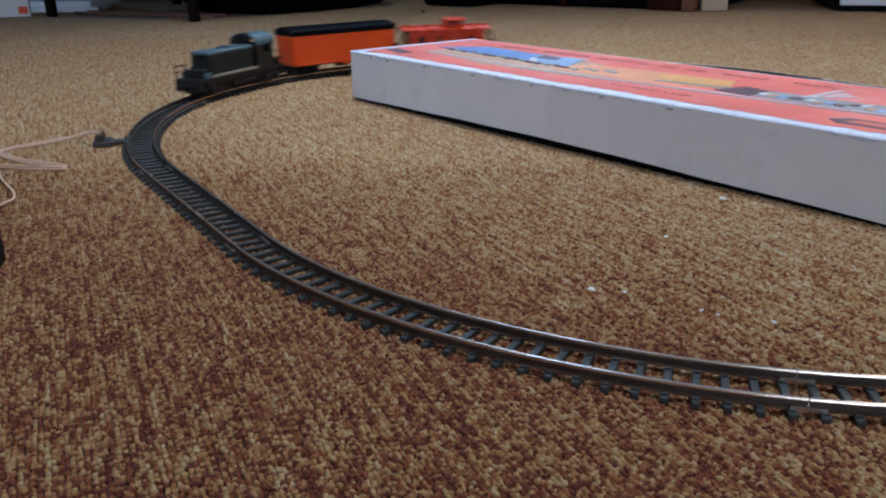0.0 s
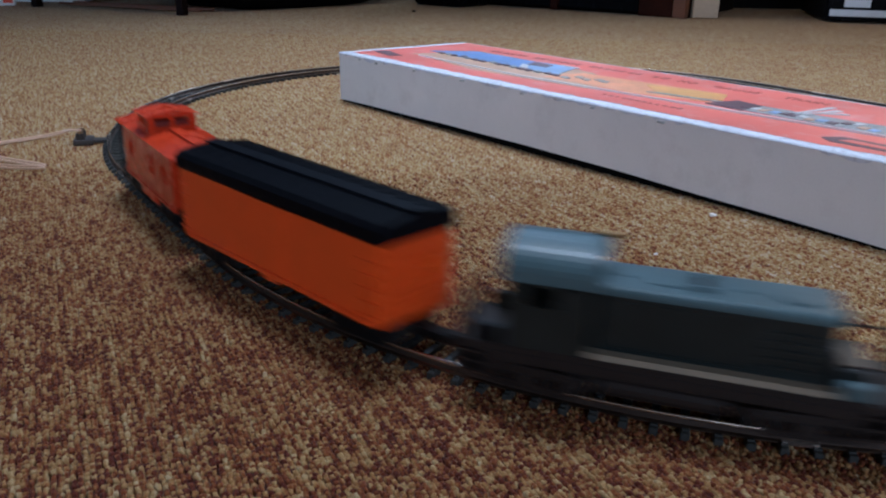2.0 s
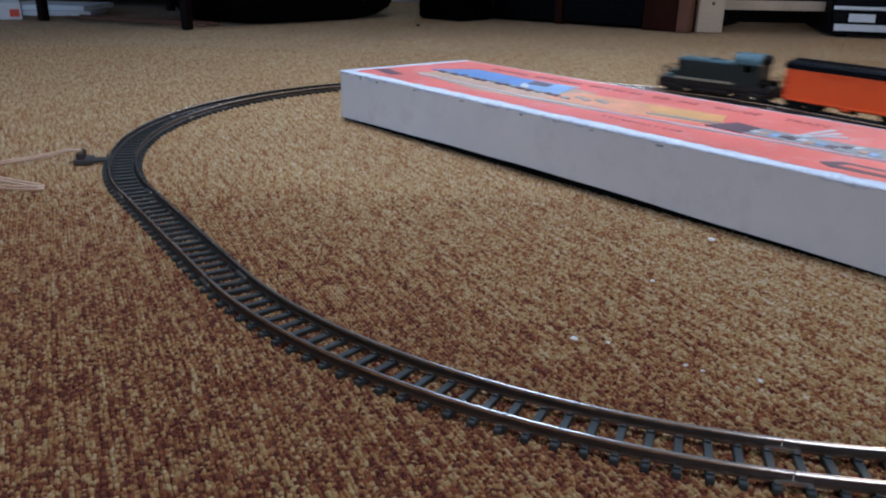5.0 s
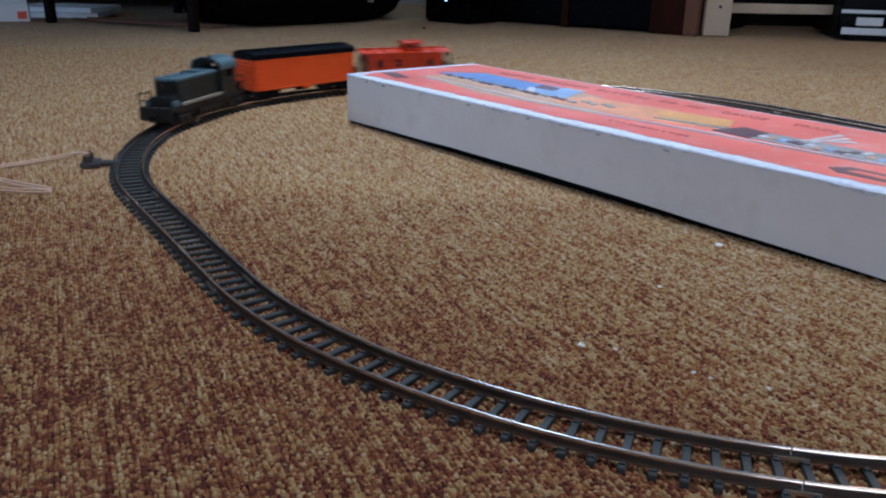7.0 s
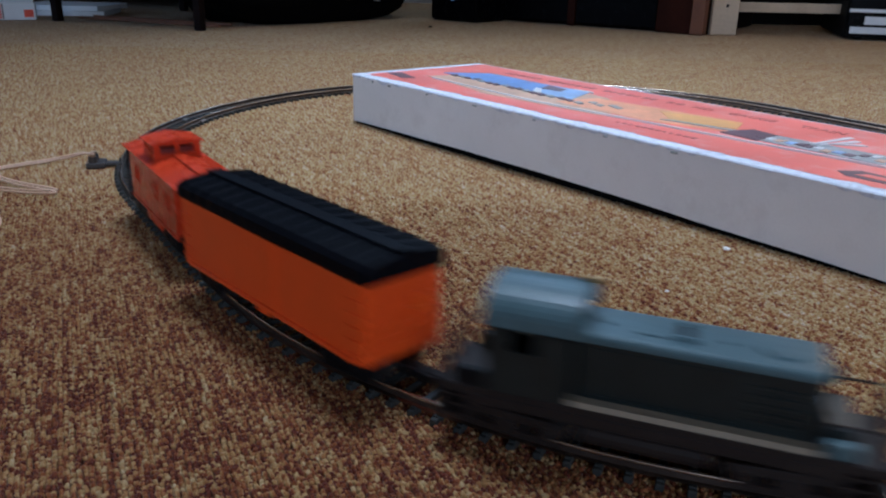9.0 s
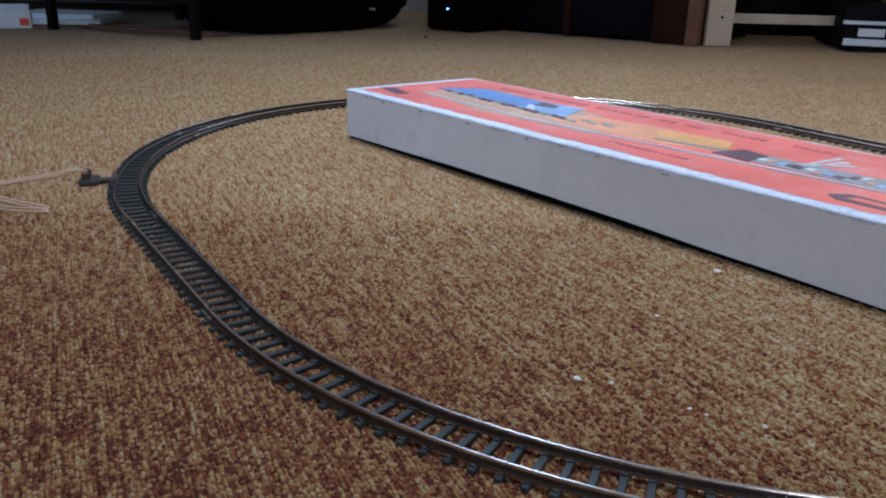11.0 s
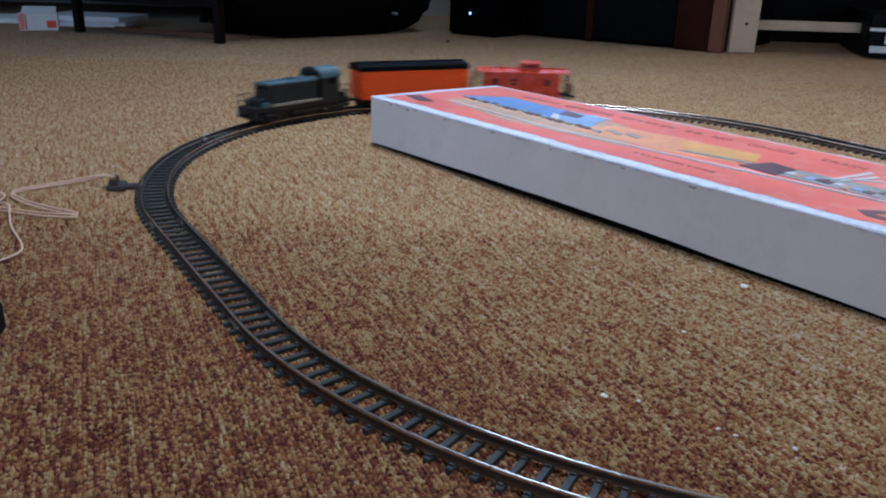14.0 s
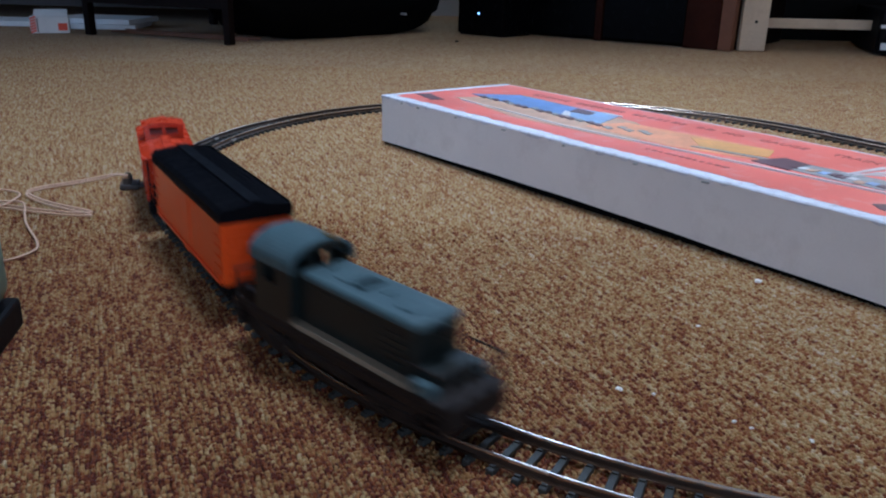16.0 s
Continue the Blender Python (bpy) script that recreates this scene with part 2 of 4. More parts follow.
M_PAPER = mat("white_paper", (0.84, 0.84, 0.85), 0.8, var=0.06, scale=40)
M_PACKRED = mat("packet_red", (0.75, 0.09, 0.045), 0.5, var=0.08)
M_LED = mat("blue_led", (0.2, 0.3, 0.5), 0.3, emit=(0.40, 0.6, 1.0), strength=4.0, bump=0)
M_LAMPGLASS = mat("lamp_glass", (0.9, 0.88, 0.82), 0.4, emit=(1.0, 0.9, 0.75), strength=2.0, bump=0)


# ---------------------------------------------------------------- mesh helpers
def finish(bm, name, material, smooth=False):
    bmesh.ops.recalc_face_normals(bm, faces=bm.faces)
    me = bpy.data.meshes.new(name)
    bm.to_mesh(me)
    bm.free()
    mats = material if isinstance(material, (list, tuple)) else [material]
    for m in mats:
        me.materials.append(m)
    if smooth:
        for poly in me.polygons:
            poly.use_smooth = True
    return me


def part(name, bm, material, parent=None, label="", smooth=False):
    me = bm if isinstance(bm, bpy.types.Mesh) else finish(bm, name, material, smooth)
    ob = new(name, me)
    ob.parent = parent
    if label:
        ob["label"] = label
    return ob


def empty(name, m=None):
    ob = new(name)
    ob.empty_display_size = 0.01
    if m is not None:
        ob.matrix_world = m
    return ob


def box(bm, x0, x1, y0, y1, z0, z1, bevel=0.0, segments=2):
    r = bmesh.ops.create_cube(bm, size=1)
    vs = r["verts"]
    for v in vs:
        v.co = Vector(((x0 + x1) / 2 + v.co.x * (x1 - x0), (y0 + y1) / 2 + v.co.y * (y1 - y0), (z0 + z1) / 2 + v.co.z * (z1 - z0)))
    if bevel > 0:
        edges = {e for v in vs for e in v.link_edges}
        bmesh.ops.bevel(bm, geom=list(edges), offset=bevel, segments=segments, profile=0.5, affect="EDGES")
    return bm


def boxed(*a, **k):
    return box(bmesh.new(), *a, **k)


def cylinder(bm, p, q, r0, r1=None, n=12):
    p, q = Vector(p), Vector(q)
    r = bmesh.ops.create_cone(bm, cap_ends=True, segments=n, radius1=r0, radius2=r0 if r1 is None else r1, depth=(q - p).length)
    m = Matrix.Translation((p + q) / 2) @ (q - p).to_track_quat("Z", "Y").to_matrix().to_4x4()
    bmesh.ops.transform(bm, matrix=m, verts=r["verts"])
    return bm


def wire(bm, points, r, n=6):
    """A bent wire through the points."""
    pts = [Vector(p) for p in points]
    rings = []
    for i, p in enumerate(pts):
        t = (pts[min(i + 1, len(pts) - 1)] - pts[max(i - 1, 0)]).normalized()
        side = t.cross(Vector((0, 0, 1)))
        if side.length < 1e-4:
            side = t.cross(Vector((1, 0, 0)))
        side.normalize()
        up = side.cross(t)
        rings.append([bm.verts.new(p + r * (math.cos(a) * side + math.sin(a) * up)) for a in (2 * math.pi * k / n for k in range(n))])
    for a, b in zip(rings, rings[1:]):
        for k in range(n):
            bm.faces.new((a[k], a[(k + 1) % n], b[(k + 1) % n], b[k]))
    bm.faces.new(rings[0][::-1])
    bm.faces.new(rings[-1])
    return bm


def sweep(bm, profile, stations):
    """A closed profile (side, up) carried along stations of (place, side direction)."""
    rings = [[bm.verts.new(Vector((p.x + s.x * a, p.y + s.y * a, p.z + b))) for a, b in profile] for p, s in stations]
    n = len(profile)
    for a, b in zip(rings, rings[1:]):
        for k in range(n):
            bm.faces.new((a[k], a[(k + 1) % n], b[(k + 1) % n], b[k]))
    bm.faces.new(rings[0][::-1])
    bm.faces.new(rings[-1])
    return bm


def smooth_path(points, steps=8):
    """Catmull-Rom through the points."""
    pts = [Vector(p) for p in points]
    pts = [2 * pts[0] - pts[1]] + pts + [2 * pts[-1] - pts[-2]]
    out = []
    for a, b, c, d in zip(pts, pts[1:], pts[2:], pts[3:]):
        for k in range(steps):
            t = k / steps
            out.append(0.5 * (2 * b + (c - a) * t + (2 * a - 5 * b + 4 * c - d) * t * t + (3 * b - a - 3 * c + d) * t ** 3))
    return out + [pts[-2]]


def text_mesh(words, height, material):
    cu = bpy.data.curves.new("lettering", "FONT")
    cu.body, cu.size, cu.extrude = words, height, 0.0001
    ob = new("lettering", cu)
    bpy.context.view_layer.update()
    me = bpy.data.meshes.new_from_object(ob.evaluated_get(bpy.context.evaluated_depsgraph_get()))
    bpy.data.objects.remove(ob)
    me.materials.clear()
    me.materials.append(material)
    return me


# ---------------------------------------------------------------- the room
def slab(name, x0, x1, y0, y1, z0, z1, material, kind="structure", label="", category=""):
    ob = part(name, boxed(x0, x1, y0, y1, z0, z1), material)
    return tagged(ob, label, category, kind=kind)


slab("floor", XL, XR, YF, YB, -0.06, -0.0030, M_BACKING_SHADE, label="rust-brown carpet backing, dark for the shade between loops", category="carpet")


def carpet_sheet():
    """The pile as one low relief, but for a wedge fitted to the camera's view, where each loop is built."""
    bm = bmesh.new()
    for ring in (((XL, YF), (XR, YF), (XR, 0.085), (XL, 0.085)), ((XL, 0.085), (-0.145, 0.085), (-0.892, 1.29), (XL, 1.29)),
                 ((0.128, 0.085), (XR, 0.085), (XR, 1.29), (0.924, 1.29)), ((XL, 1.29), (XR, 1.29), (XR, YB), (XL, YB))):
        lo = [bm.verts.new((x, y, -0.0028)) for x, y in ring]
        hi = [bm.verts.new((x, y, -0.0012)) for x, y in ring]
        bm.faces.new(lo[::-1])
        bm.faces.new(hi)
        for k in range(4):
            bm.faces.new((lo[k], lo[(k + 1) % 4], hi[(k + 1) % 4], hi[k]))
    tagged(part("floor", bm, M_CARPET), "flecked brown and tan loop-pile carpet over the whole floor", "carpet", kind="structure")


carpet_sheet()
slab("wall_north", XL - 0.1, XR + 0.1, YB, YB + 0.1, -0.06, ZC, M_WALL, label="pale blue painted wall behind the furniture", category="wall")
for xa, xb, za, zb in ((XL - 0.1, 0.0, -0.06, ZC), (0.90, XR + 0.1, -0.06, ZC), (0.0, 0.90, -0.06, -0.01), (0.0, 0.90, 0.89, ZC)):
    slab("wall_south", xa, xb, YF - 0.1, YF, za, zb, M_WALLPALE, label="pale painted unseen room wall with an opening added for a light", category="wall")
west = dict(label="pale painted unseen room wall with an opening added for a light", category="wall")
for n, (ya, yb, za, zb) in enumerate(((YF, 0.15, -0.06, ZC), (1.05, YB, -0.06, ZC), (0.15, 1.05, -0.06, 0.17), (0.15, 1.05, 1.07, ZC))):
    slab("wall_west", XL - 0.1, XL, ya, yb, za, zb, M_WALLPALE, **west)
# Unseen wall, put here to keep window light off the near-left carpet.
slab("light_blocking_wall", -0.82, -0.72, YF, 0.47, -0.06, ZC, M_BLOCKER, label="plain brown unseen wall added to block window light", category="wall")
slab("wall_east", XR, XR + 0.1, YF, YB, -0.06, ZC, M_WALLPALE, label="pale painted room wall", category="wall")
slab("ceiling", XL - 0.1, XR + 0.1, YF - 0.1, YB + 0.1, ZC, ZC + 0.1, M_CEIL, label="plain white painted ceiling", category="ceiling")
slab("baseboard", XL, XR, YB - 0.014, YB, -0.002, 0.09, M_SKIRT, label="blue-grey painted baseboard along the wall", category="baseboard")


def window(name, m):
    e = empty(name, m)
    tagged(e, "unseen white window frame added round a light", "window", kind="structure")
    for k in (-1, 0, 1):
        part("window_frame", boxed(-0.02, 0.02, k * 0.43 - 0.02, k * 0.43 + 0.02, -0.45, 0.45, bevel=0.003), M_SKIRT, e)
        part("window_frame", boxed(-0.019, 0.019, -0.45, 0.45, k * 0.43 - 0.019, k * 0.43 + 0.019, bevel=0.003), M_SKIRT, e)


window("window_1", pose(XL - 0.05, 0.60, 0.62))
# No window is known here; this frame is added round the fill light.
window("fill_frame_south", pose(0.45, YF - 0.05, 0.44, 0, 0, 90))


# Lamp bodies are out of view, invented to carry the area lights.
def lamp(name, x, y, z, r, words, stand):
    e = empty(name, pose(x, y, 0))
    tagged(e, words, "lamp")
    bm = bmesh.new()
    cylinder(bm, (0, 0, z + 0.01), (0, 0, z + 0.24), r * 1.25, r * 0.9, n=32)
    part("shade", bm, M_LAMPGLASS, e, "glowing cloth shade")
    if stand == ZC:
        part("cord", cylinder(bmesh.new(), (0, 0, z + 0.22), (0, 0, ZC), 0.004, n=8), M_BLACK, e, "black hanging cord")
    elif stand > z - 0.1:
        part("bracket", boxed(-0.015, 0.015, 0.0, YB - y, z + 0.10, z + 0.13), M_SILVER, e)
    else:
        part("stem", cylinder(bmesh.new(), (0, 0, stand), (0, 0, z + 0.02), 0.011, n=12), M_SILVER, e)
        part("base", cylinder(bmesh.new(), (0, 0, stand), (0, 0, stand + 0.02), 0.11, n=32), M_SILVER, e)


lamp("pendant_lamp", 0.10, 0.82, 1.81, 0.24, "pendant lamp with a pale shade hanging from the ceiling", ZC)
lamp("warm_shine_lamp", 1.42, 1.97, 1.17, 0.19, "unseen lamp on a tall stand, added for shine on the rails", 0.0)
lamp("cool_shine_lamp", 0.34, 2.66, 1.62, 0.10, "small unseen wall lamp, added for shine on the rails", 5.0)


# ---------------------------------------------------------------- track
CX, CY, RAD, STRAIGHT, WAY = 0.0810, 0.6516, 0.3234, 0.1632, -0.9869
U = Vector((math.cos(WAY), math.sin(WAY)))
NL = Vector((-U.y, U.x))
CA = Vector((CX, CY))
CB = CA + STRAIGHT * U
LOOP = 2 * math.pi * RAD + 2 * STRAIGHT
RAIL_TOP, HALF_GAUGE, SLEEPER_TOP = 0.0055, 0.00875, 0.0015


def along(s):
    """Place and heading of the track's middle, s metres along the loop."""
    s %= LOOP
    if s < STRAIGHT:
        return CA + s * U - RAD * NL, WAY
    s -= STRAIGHT
    if s < math.pi * RAD:
        a = WAY - math.pi / 2 + s / RAD
        return CB + RAD * Vector((math.cos(a), math.sin(a))), a + math.pi / 2
    s -= math.pi * RAD
    if s < STRAIGHT:
        return CB - s * U + RAD * NL, WAY + math.pi
    s -= STRAIGHT
    a = WAY + math.pi / 2 + s / RAD
    return CA + RAD * Vector((math.cos(a), math.sin(a))), a + math.pi / 2


RAIL_PROFILE = [(-0.0013, 0.0), (0.0013, 0.0), (0.0013, 0.0005), (0.00045, 0.0010), (0.0003, 0.0027), (0.00062, 0.0030), (0.00062, 0.0035),
                (0.00050, 0.0038), (0.00026, 0.0040), (-0.00026, 0.0040), (-0.00050, 0.0038), (-0.00062, 0.0035), (-0.00062, 0.0030),
                (-0.0003, 0.0027), (-0.00045, 0.0010), (-0.0013, 0.0005)]
# surface of each strip between two profile corners: 0 polished head, 1 dull web, 2 rubbed foot
RAIL_STRIP = [2, 2, 2, 1, 1, 0, 0, 0, 0, 0, 0, 0, 1, 1, 2, 2]


def rail_mesh(stations):
    bm = sweep(bmesh.new(), RAIL_PROFILE, stations)
    bm.faces.ensure_lookup_table()
    for k, f in enumerate(bm.faces):
        f.material_index = RAIL_STRIP[k % len(RAIL_STRIP)] if k < len(bm.faces) - 2 else 1
    return bm


def sleeper_mesh():
    bm = boxed(-0.0014, 0.0014, -0.0132, 0.0132, -0.0012, SLEEPER_TOP, bevel=0.0003, segments=1)
    for side in (-1, 1):
        for off in (-0.0021, 0.0021):
            y = side * HALF_GAUGE + off
            box(bm, -0.0010, 0.0010, y - 0.0006, y + 0.0006, SLEEPER_TOP - 0.0002, SLEEPER_TOP + 0.0006)
    return finish(bm, "sleeper", M_SLEEPER)


SLEEPER = sleeper_mesh()
PITCH = 0.0092


def track_section(s0, length, curved):
    p, a = along(s0 + length / 2)
    e = empty("track_section", pose(p.x, p.y, 0, 0, 0, math.degrees(a)))
    tagged(e, ("curved" if curved else "straight") + " toy railway track section with steel rails on dark plastic sleepers", "toy track",
           group="joined sections of the toy railway loop")
    inv = e.matrix_world.inverted()
    n = max(2, round(length / 0.006)) if curved else 2
    for side in (-1, 1):
        st = []
        for k in range(n + 1):
            q, b = along(s0 + 0.0002 + (length - 0.0004) * k / n)
            sd = Vector((-math.sin(b), math.cos(b), 0))
            w = inv @ Vector((q.x, q.y, SLEEPER_TOP)) + (inv.to_3x3() @ sd) * side * HALF_GAUGE
            st.append((w, inv.to_3x3() @ sd))
        part("rail", rail_mesh(st), [M_RAIL, M_WEB, M_FOOT], e, "worn steel rail")
        q, b = along(s0)
        sd = Vector((-math.sin(b), math.cos(b), 0)) * side * HALF_GAUGE
        j = part("rail_joiner", boxed(-0.0055, 0.0055, -0.0017, 0.0017, SLEEPER_TOP - 0.0003, SLEEPER_TOP + 0.0014, bevel=0.0003, segments=1), M_JOINER, e, "folded steel joiner sleeve")
        j.matrix_local = inv @ pose(q.x + sd.x, q.y + sd.y, 0, 0, 0, math.degrees(b))
    count = round(length / PITCH)
    for k in range(count):
        q, b = along(s0 + length * (k + 0.5) / count)
        ob = part("sleeper", SLEEPER, None, e)
        ob.matrix_local = inv @ pose(q.x, q.y, random.uniform(-0.0002, 0.0001), 0, 0, math.degrees(b) + random.uniform(-0.8, 0.8))
    return e


ARC = math.pi * RAD / 4
at = 0.0
for length in (STRAIGHT, ARC, ARC, ARC, ARC) * 2:
    track_section(at, length, length != STRAIGHT)
    at += length


# ---------------------------------------------------------------- the train set's carton
BOX_X, BOX_Y, BOX_TURN = -0.0920, 0.7380, math.degrees(math.atan2(0.413 - 0.738, 0.173 + 0.092))
BOX_LONG, BOX_WIDE, BOX_HIGH = 0.500, 0.152, 0.0440


def carton():
    e = empty("train_set_box", pose(BOX_X, BOX_Y, 0, 0, 0, BOX_TURN))
    tagged(e, "shallow grey card train-set box, red printed lid, scuffed edges", "box")
    W, L, H = BOX_WIDE, BOX_LONG, BOX_HIGH
    part("tray", boxed(0.0019, L - 0.0019, 0.0019, W - 0.0019, -0.0008, H - 0.004), M_TRAY, e, "black base tray below the lid")
    bm = bmesh.new()
    n = 60

    def skirt(p, q, inward):
        """One wall of the lid, bowed a little, with an uneven upper edge."""
        d = Vector(q) - Vector(p)
        rows = []
        for k in range(n + 1):
            t = k / n
            bow = 0.0012 * math.sin(math.pi * t) + 0.0006 * noise.noise((t * 5, p[0] * 9, p[1] * 9))
            base = Vector(p) + d * t
            o = base - Vector(inward) * bow
            i = base + Vector(inward) * 0.0016
            low = 0.0013 + 0.0034 * math.sin(math.pi * min(1.0, base.x / L)) + 0.0007 * noise.noise((t * 7, 3.1, p[1]))
            top = H - 0.0004 + 0.0003 * noise.noise((t * 30, 1.7, p[0]))
            rows.append([bm.verts.new((o.x, o.y, low)), bm.verts.new((o.x, o.y, H * 0.5)), bm.verts.new((o.x, o.y, top)),
                         bm.verts.new((i.x, i.y, top)), bm.verts.new((i.x, i.y, low))])
        for a, b in zip(rows, rows[1:]):
            for k in range(5):
                bm.faces.new((a[k], a[(k + 1) % 5], b[(k + 1) % 5], b[k]))
        bm.faces.new(rows[0][::-1])
        bm.faces.new(rows[-1])

    skirt((0, 0), (L, 0), (0, 1))
    skirt((L, W), (0, W), (0, -1))
    skirt((0, W), (0, 0), (1, 0))
    skirt((L, 0), (L, W), (-1, 0))
    part("lid_side", bm, M_CARD, e, "plain grey card side walls")
    lid = part("lid_top", boxed(0.0003, L - 0.0003, 0.0003, W - 0.0003, H - 0.0016, H, bevel=0.0004), M_CARD_EDGE, e, "lid top with worn white border")

    def panel(name, x0, x1, y0, y1, m, lift, label=""):
        return part(name, boxed(x0, x1, y0, y1, H - 0.0002, H + lift), m, e, label)

    def slant(name, corners, m, lift):
        bm2 = bmesh.new()
        lo = [bm2.verts.new((x, y, H - 0.0002)) for x, y in corners]
        hi = [bm2.verts.new((x, y, H + lift)) for x, y in corners]
        bm2.faces.new(lo[::-1])
        bm2.faces.new(hi)
        for k in range(len(corners)):
            bm2.faces.new((lo[k], lo[(k + 1) % len(lo)], hi[(k + 1) % len(lo)], hi[k]))
        return part(name, bm2, m, e)

    # printed paper, its near edge torn into the white border
    bm = bmesh.new()
    near, far = [], []
    for k in range(121):
        t = k / 120
        x = 0.009 + (L - 0.013) * t
        near.append((x, 0.0100 + 0.0034 * noise.noise((t * 55, 0.3, 0)) + 0.0022 * noise.noise((t * 14, 4.3, 0))))
        far.append((x, W - 0.0035 + 0.0006 * noise.noise((t * 30, 7.3, 0))))
    for z in (H - 0.0002, H + 0.0002):
        rows = [(bm.verts.new((*a, z)), bm.verts.new((*b, z))) for a, b in zip(near, far)]
        for a, b in zip(rows, rows[1:]):
            bm.faces.new((a[0], b[0], b[1], a[1]))
    part("printed_sheet", bm, M_RED, e, "glossy red printed lid sheet")
    slant("maker_mark", ((0.011, 0.030), (0.046, 0.022), (0.052, 0.033), (0.018, 0.042)), M_INK, 0.0004)
    slant("picture", ((0.046, 0.050), (0.150, 0.030), (0.262, 0.038), (0.262, 0.070), (0.215, 0.100), (0.070, 0.114)), M_TANPRINT, 0.0004)
    slant("picture", ((0.205, 0.052), (0.290, 0.050), (0.345, 0.066), (0.334, 0.102), (0.212, 0.092)), M_ORANGEPRINT, 0.0005)
    slant("picture", ((0.038, 0.076), (0.066, 0.1105), (0.152, 0.1060), (0.168, 0.0705), (0.084, 0.0705)), M_BLUE, 0.0007)
    slant("picture", ((0.150, 0.1055), (0.190, 0.1090), (0.208, 0.0640), (0.167, 0.0710)), M_SKYBLUE, 0.0009)
    slant("picture", ((0.148, 0.1040), (0.172, 0.1000), (0.176, 0.0880), (0.156, 0.0860)), M_INK, 0.0011)
    slant("picture", ((0.150, 0.0860), (0.158, 0.0850), (0.172, 0.0700), (0.162, 0.0700)), M_WHITEPRINT, 0.0011)
    slant("picture", ((0.172, 0.1085), (0.193, 0.1090), (0.196, 0.1060), (0.174, 0.1055)), M_WHITEPRINT, 0.0011)
    for k in range(17):
        x = 0.052 + k * 0.0102 + random.uniform(-0.002, 0.002)
        y = 0.0735 - 0.012 * (x - 0.052) / 0.17 + random.uniform(-0.002, 0.002)
        slant("picture", ((x, y), (x + 0.009, y - 0.003), (x + 0.010, y + 0.001), (x + 0.002, y + 0.005)), (M_INK, M_GREYPRINT, M_INK)[k % 3], 0.0012)
    for x, y in ((0.222, 0.070), (0.232, 0.066), (0.240, 0.072), (0.247, 0.069)):
        slant("picture", ((x, y), (x + 0.008, y - 0.002), (x + 0.007, y + 0.004), (x + 0.001, y + 0.005)), M_GREYPRINT, 0.0009)
    slant("picture", ((0.276, 0.0880), (0.336, 0.0990), (0.345, 0.0780), (0.304, 0.0630)), M_YELLOW, 0.0008)
    slant("picture", ((0.296, 0.0610), (0.346, 0.0690), (0.349, 0.0740), (0.303, 0.0660)), M_GREYPRINT, 0.0010)
    slant("picture", ((0.344, 0.0600), (0.372, 0.0570), (0.372, 0.0810), (0.352, 0.0860)), M_INK, 0.0008)
    slant("picture", ((0.362, 0.0590), (0.494, 0.0600), (0.494, 0.0900), (0.430, 0.0830), (0.366, 0.0820)), M_GREYPRINT, 0.0006)
    for k in range(20):
        x = 0.366 + k * 0.0062 + random.uniform(-0.001, 0.001)
        y = 0.0620 + random.uniform(0, 0.010)
        slant("picture", ((x, y), (x + random.uniform(0.003, 0.007), y - 0.001), (x + 0.006, y + random.uniform(0.003, 0.008)), (x + 0.001, y + 0.006)),
              (M_INK, M_WHITEPRINT, M_TANPRINT, M_SKYBLUE, M_INK)[k % 5], 0.0010)
    for a0, a1 in ((0.0, 0.0), (0.004, 0.008), (-0.003, 0.016)):
        slant("picture", ((0.396 + a0, 0.078), (0.398 + a0, 0.078), (0.404 + a1, 0.116 - a1), (0.400 + a1, 0.117 - a1)), M_WHITEPRINT, 0.0009)
    slant("rule", ((0.060, 0.0445), (0.200, 0.0360), (0.494, 0.0560), (0.494, 0.0580), (0.200, 0.0380), (0.060, 0.0460)), M_WHITEPRINT, 0.0014)
    slant("maker_mark", ((0.438, 0.0260), (0.446, 0.0360), (0.482, 0.0350), (0.482, 0.0200), (0.446, 0.0190)), M_INK, 0.0004)
    slant("maker_mark", ((0.448, 0.0250), (0.452, 0.0310), (0.476, 0.0300), (0.476, 0.0240)), M_RED, 0.0006)
    for k in range(25):
        x = 0.070 + k * 0.0080
        if k % 8 != 6:
            panel("lettering_bar", x, x + random.uniform(0.0035, 0.0065), 0.1235, 0.1300, M_MAROON, 0.0004)
    for words, x in (("HO", 0.2775), ("GAUGE", 0.3080), ("TRAIN", 0.3625)):
        t = part("lettering", text_mesh(words, 0.0110, M_MAROON), None, e, "dark printed words on the lid")
        t.matrix_local = pose(x, 0.1225, H + 0.0003)
    for k in range(12):
        panel("lettering_bar", 0.284 + k * 0.0054, 0.284 + k * 0.0054 + random.uniform(0.002, 0.004), 0.0285, 0.0315, M_MAROON, 0.0004)
    for x, w, h in ((0.033, 0.0016, 0.0012), (0.058, 0.0030, 0.0016), (0.112, 0.0020, 0.0010), (0.171, 0.0040, 0.0009), (0.236, 0.0022, 0.0013), (0.300, 0.0030, 0.0010), (0.352, 0.0050, 0.0012)):
        bow = 0.0012 * math.sin(math.pi * x / L) + 0.0016
        part("nick", boxed(x, x + w, -bow, 0.0, H - 0.0024 - h, H - 0.0024, bevel=0.0003, segments=1), M_GREYPRINT, e, "small dark nick in the worn edge")
